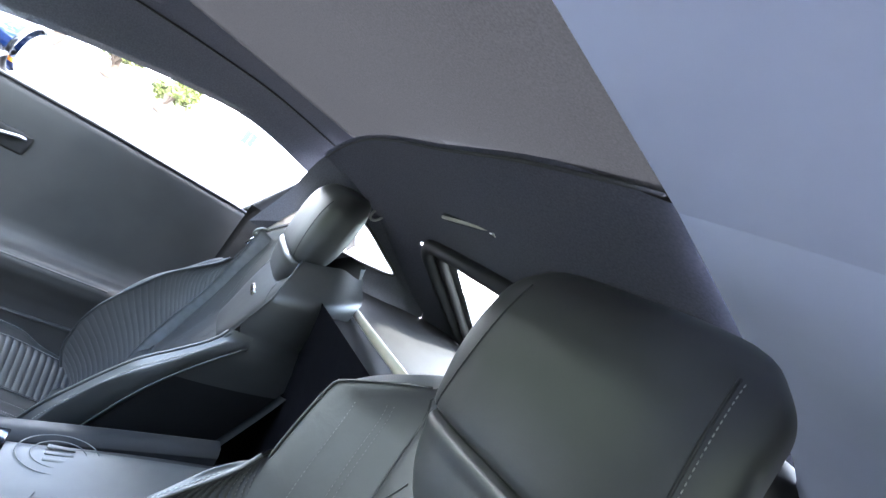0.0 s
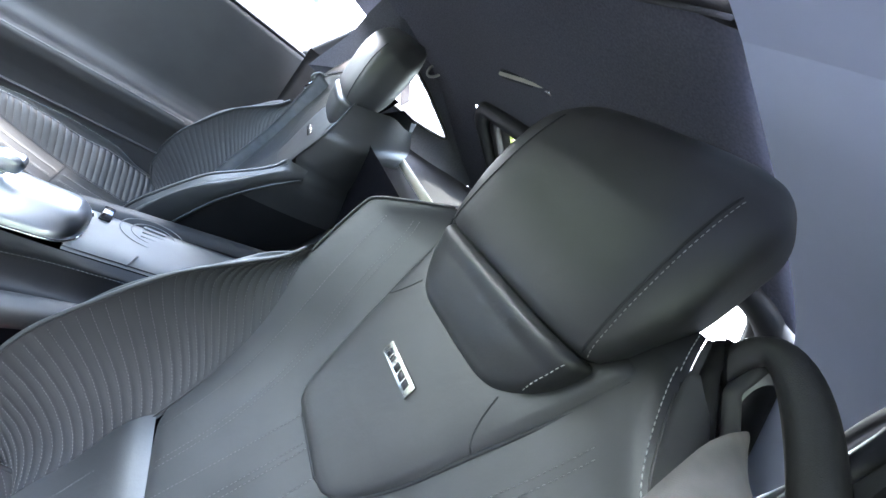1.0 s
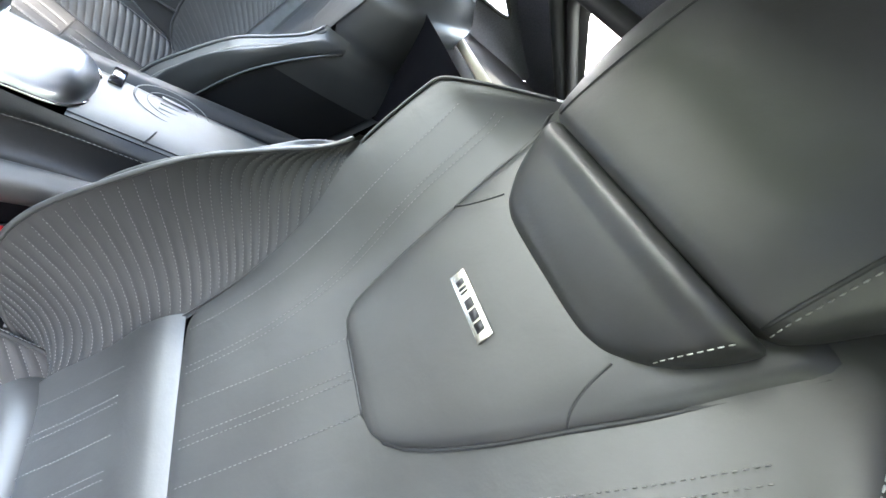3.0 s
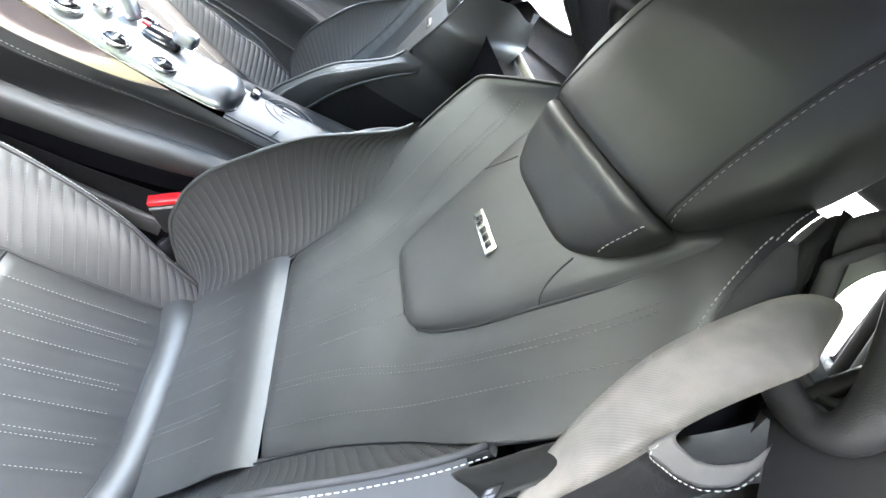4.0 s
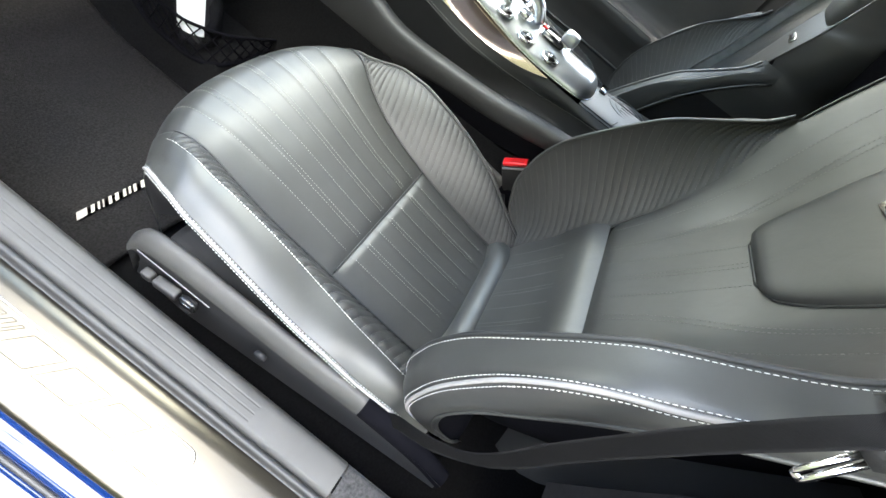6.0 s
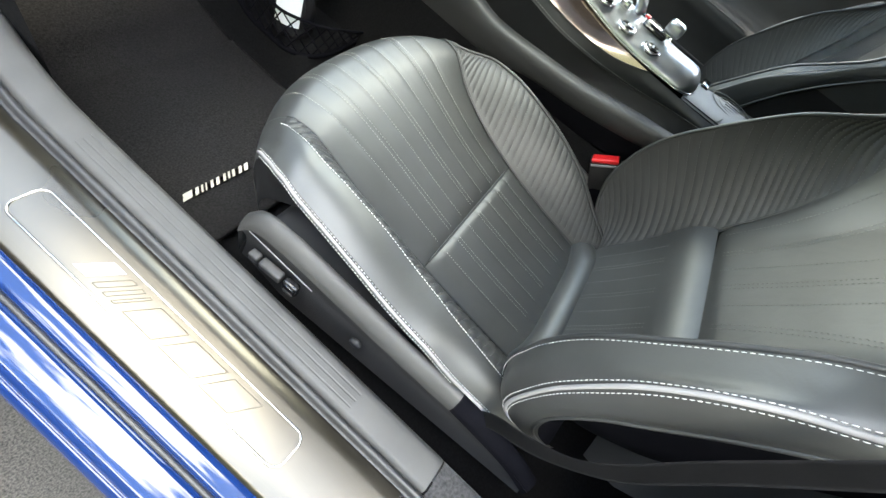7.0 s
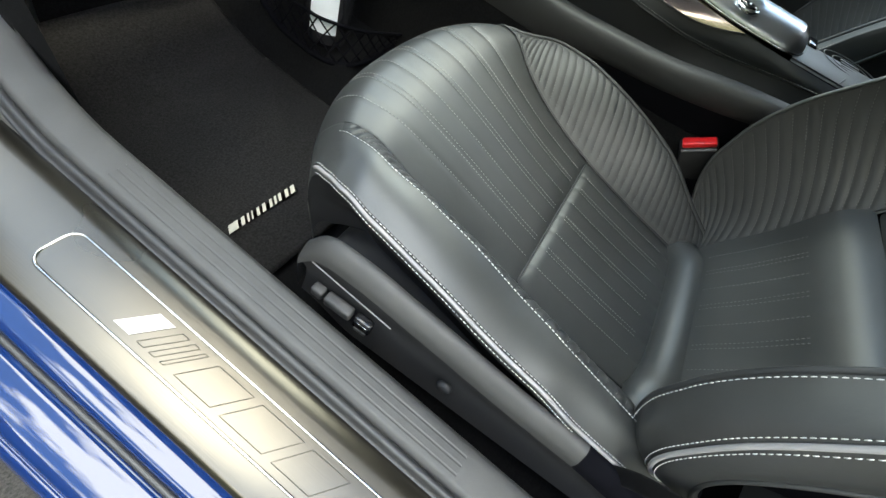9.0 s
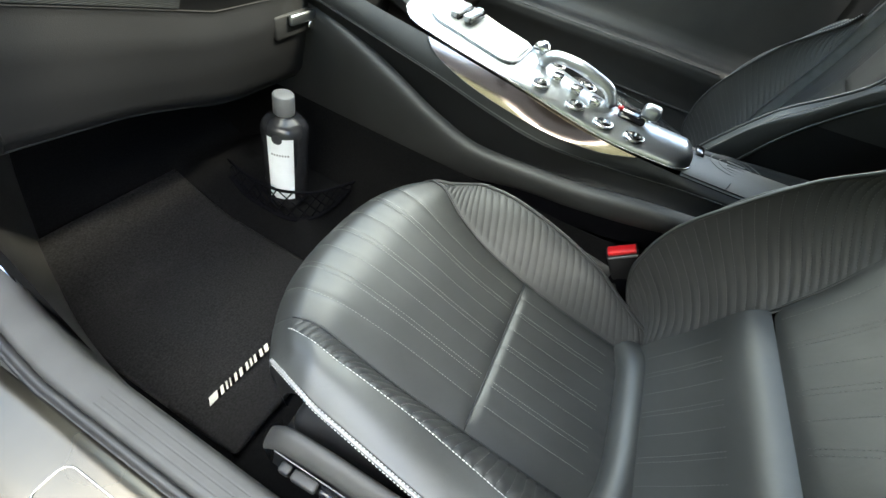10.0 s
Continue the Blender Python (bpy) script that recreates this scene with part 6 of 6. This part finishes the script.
tagged(shelf, "dark grey grained rear shelf behind the seats", "shelf", kind="structure")
bulk = new("wall_bulkhead", finish("wall_bulkhead", sheet(lambda a, b: Vector((-0.72 + 1.52 * a, -0.60 + 0.13 * b - 0.02 * math.sin(math.pi * b), 0.27 + 0.672 * b)), 20, 10), BLACK_CLOTH_SHADE))
tagged(bulk, "black carpeted bulkhead behind the seats", "wall", kind="structure")

strut = thing("luggage_bar", (0.30, -0.62, 0.88), "pale cream bar across the rear compartment", "bar")
part("bar", tube(trail([(0.50, -0.62, 0.932), (0.36, -0.60, 0.936), (0.18, -0.575, 0.942), (-0.05, -0.56, 0.945)], 24), 0.0095, 10), CREAM, strut)
part("bar_bracket", box((0.50, -0.64, 0.90), (0.55, -0.615, 0.925), 0.004), CHROME, strut)
part("bar_bracket", box((0.47, -0.63, 0.885), (0.53, -0.60, 0.897), 0.004), CAP, strut)

# near pillar: belt outlet frame and quarter trim
outlet = thing("belt_outlet", (-0.52, -0.50, 0.93), "dark oval belt outlet frame on the rear quarter", "belt outlet")
oc = Vector((-0.536, -0.462, 1.062))
e1, e2 = Vector((0.70, -0.14, 0.70)).normalized(), Vector((-0.70, 0.10, 0.70)).normalized()
oval = [oc + e1 * 0.060 * math.sin(k) + e2 * (0.0285 * math.cos(k) - 0.004 * math.cos(2 * k)) for k in np.linspace(0, 2 * math.pi, 48, endpoint=False)]
part("outlet_frame", tube(oval, [0.0095 + 0.0035 * max(0, math.cos(k)) for k in np.linspace(0, 2 * math.pi, 48, endpoint=False)], 14, closed=True), PLASTIC, outlet, "rounded grey plastic bezel")
part("outlet_lip", tube([oc + (p - oc) * 0.80 + Vector((0.004, -0.012, 0.002)) for p in oval], 0.0035, 8, closed=True), PLASTIC, outlet)
part("outlet_reveal", sheet(lambda a, b: oc + (oval[round(a * 48) % 48] - oc) * (0.92 - 0.26 * b) + Vector((0.004 * b, -0.034 * b, 0.004 * b)), 48, 5), REVEAL, outlet, "pale grey inner wall of the outlet")
part("outlet_cheek", sheet(lambda a, b: Vector((-0.482 - 0.052 * a, -0.456 + 0.004 * a - 0.030 * b, 1.098 - 0.062 * a + 0.004 * b)), 10, 4, thick=0.003), PLASTIC_DARK, outlet)
for base, bend, tip, w in (((-0.531, -0.446, 1.030), (-0.494, -0.452, 1.074), (-0.478, -0.470, 1.096), 0.006), ((-0.540, -0.456, 1.036), (-0.5065, -0.458, 1.0745), (-0.502, -0.474, 1.098), 0.0065)):
    run = trail([base, Vector(base).lerp(Vector(bend), 0.5), Vector(base).lerp(Vector(bend), 0.88), bend, Vector(bend).lerp(Vector(tip), 0.3), tip], 30)
    part("guide_post", sheet(lambda a, b: run[round(a * 29)] + Vector((-0.7, 0.15, 0.6)).normalized() * w * (2 * b - 1) + Vector((0, 0.003 * math.cos(math.pi * (b - 0.5)), 0)), 29, 6, thick=0.003), PALE_LIT_EDGE if w > 0.0062 else PLASTIC, outlet)

qt = thing("quarter_trim", (-0.66, -0.5, 0.30), "dark grey quarter trim behind the door opening", "trim panel", kind="structure")


def quarter_at(a, b):
    y = -0.36 - 0.63 * a
    z = spline([0, 0.15, 0.3, 0.6, 0.85, 1], [0.29, 0.452, 0.475, 0.70, 0.93, 0.985])(b)
    low = spline([0, 0.15, 0.3, 0.6, 0.85, 1], [-0.678, -0.687, -0.735, -0.745, -0.70, -0.60])(b)
    open_ = ease((a + 0.05) / 0.25)
    zz = z if b <= 0.3 else 0.475 + (z - 0.475) * (0.05 + 0.95 * open_)
    return Vector((low + (0.02 * math.sin(a * 3)), y, zz))


part("quarter_lining", sheet(lambda a, b: quarter_at(0.15 + 0.85 * a, b), 34, 30), PLASTIC, qt)
part("quarter_front", sheet(lambda a, b: quarter_at(0.148 * a, b), 8, 30), QUARTER_CLOTH, qt, "near-black front part of the quarter lining")
GRILLE = [(0.02, 0.86), (0.30, 0.985), (0.33, 0.975), (0.345, 0.80), (0.33, 0.70), (0.30, 0.68), (0.02, 0.835)]


def grille_at(a, b):
    """A place on the quarter panel: a along it, b up it, set a little proud."""
    return quarter_at(a, b) + Vector((-0.003, 0.003, 0.001))


grille_rim = trail([grille_at(0.16 + 0.36 * a, 0.80 + 0.55 * (b - 0.83)) for a, b in GRILLE + GRILLE[:1]], 60)
part("speaker_grille", tube(grille_rim, 0.0016, 6), PLASTIC, qt, "raised rim of the speaker grille")
part("pillar_pad", sheet(lambda a, b: Vector((-0.575 - 0.075 * b - 0.02 * math.sin(math.pi * b), -0.43 - 0.10 * a - 0.03 * b, 1.10 - 0.14 * b - 0.05 * a + 0.02 * math.sin(math.pi * b))), 16, 12), PLASTIC, qt)
part("pillar_edge", sheet(lambda a, b: Vector((-0.76 - 0.02 * b, -0.30 - 0.78 * a, 0.46 + (0.50 * ease(a / 0.35)) * b)), 24, 8), PLASTIC_DARK, qt)


far_quarter = thing("quarter_trim", (0.74, -0.5, 0.30), "grey quarter trim behind the closed door", "trim panel", kind="structure")
part("quarter_lining", sheet(lambda a, b: Vector((0.750 - 0.045 * a + 0.020 * b - 0.012 * math.sin(math.pi * b), -0.372 - 0.26 * a, 0.30 + 0.675 * b)), 14, 16, thick=0.008), PLASTIC, far_quarter)

# ---- the open door beside the camera ----
hinge, swing = Vector((-0.88, 0.82, 0.0)), radians(66)
away, outw = Vector((-math.sin(swing), -math.cos(swing), 0)), Vector((-math.cos(swing), math.sin(swing), 0))
near_door = thing("door_2", (-1.35, 0.60, 0.25), "blue car door standing open, dark inside", "door", kind="structure")


def leaf(a, b, off):
    z = 0.25 + 0.70 * b
    bulge = 0.05 * math.sin(math.pi * min(1, b * 0.9)) * (1 if off > 0 else -0.3)
    return hinge + away * (1.18 * a) + outw * (off + bulge) + Vector((0, 0, z))


part("door_skin", sheet(lambda a, b: leaf(a, b, 0.07), 16, 12), PAINT, near_door, "glossy blue outer skin")
part("door_lining", sheet(lambda a, b: leaf(a, b, -0.05), 16, 12), PLASTIC_DARK, near_door)
for a_ in (0, 1):
    part("door_edge", sheet(lambda u, v: leaf(a_, v, -0.05).lerp(leaf(a_, v, 0.07), u), 4, 12), PAINT, near_door)
for b_ in (0, 1):
    part("door_edge", sheet(lambda u, v: leaf(u, b_, -0.05).lerp(leaf(u, b_, 0.07), v), 16, 4), PAINT if b_ == 0 else RUBBER, near_door)
ng = part("window_pane", sheet(lambda a, b: hinge + away * (0.25 + 0.90 * a - 0.10 * b * (1 - a)) + outw * (0.03 - 0.06 * b) + Vector((0, 0, 0.94 + (0.24 - 0.16 * (1 - a) ** 2) * b)), 12, 6), GLASS, near_door)
ng.visible_shadow = False
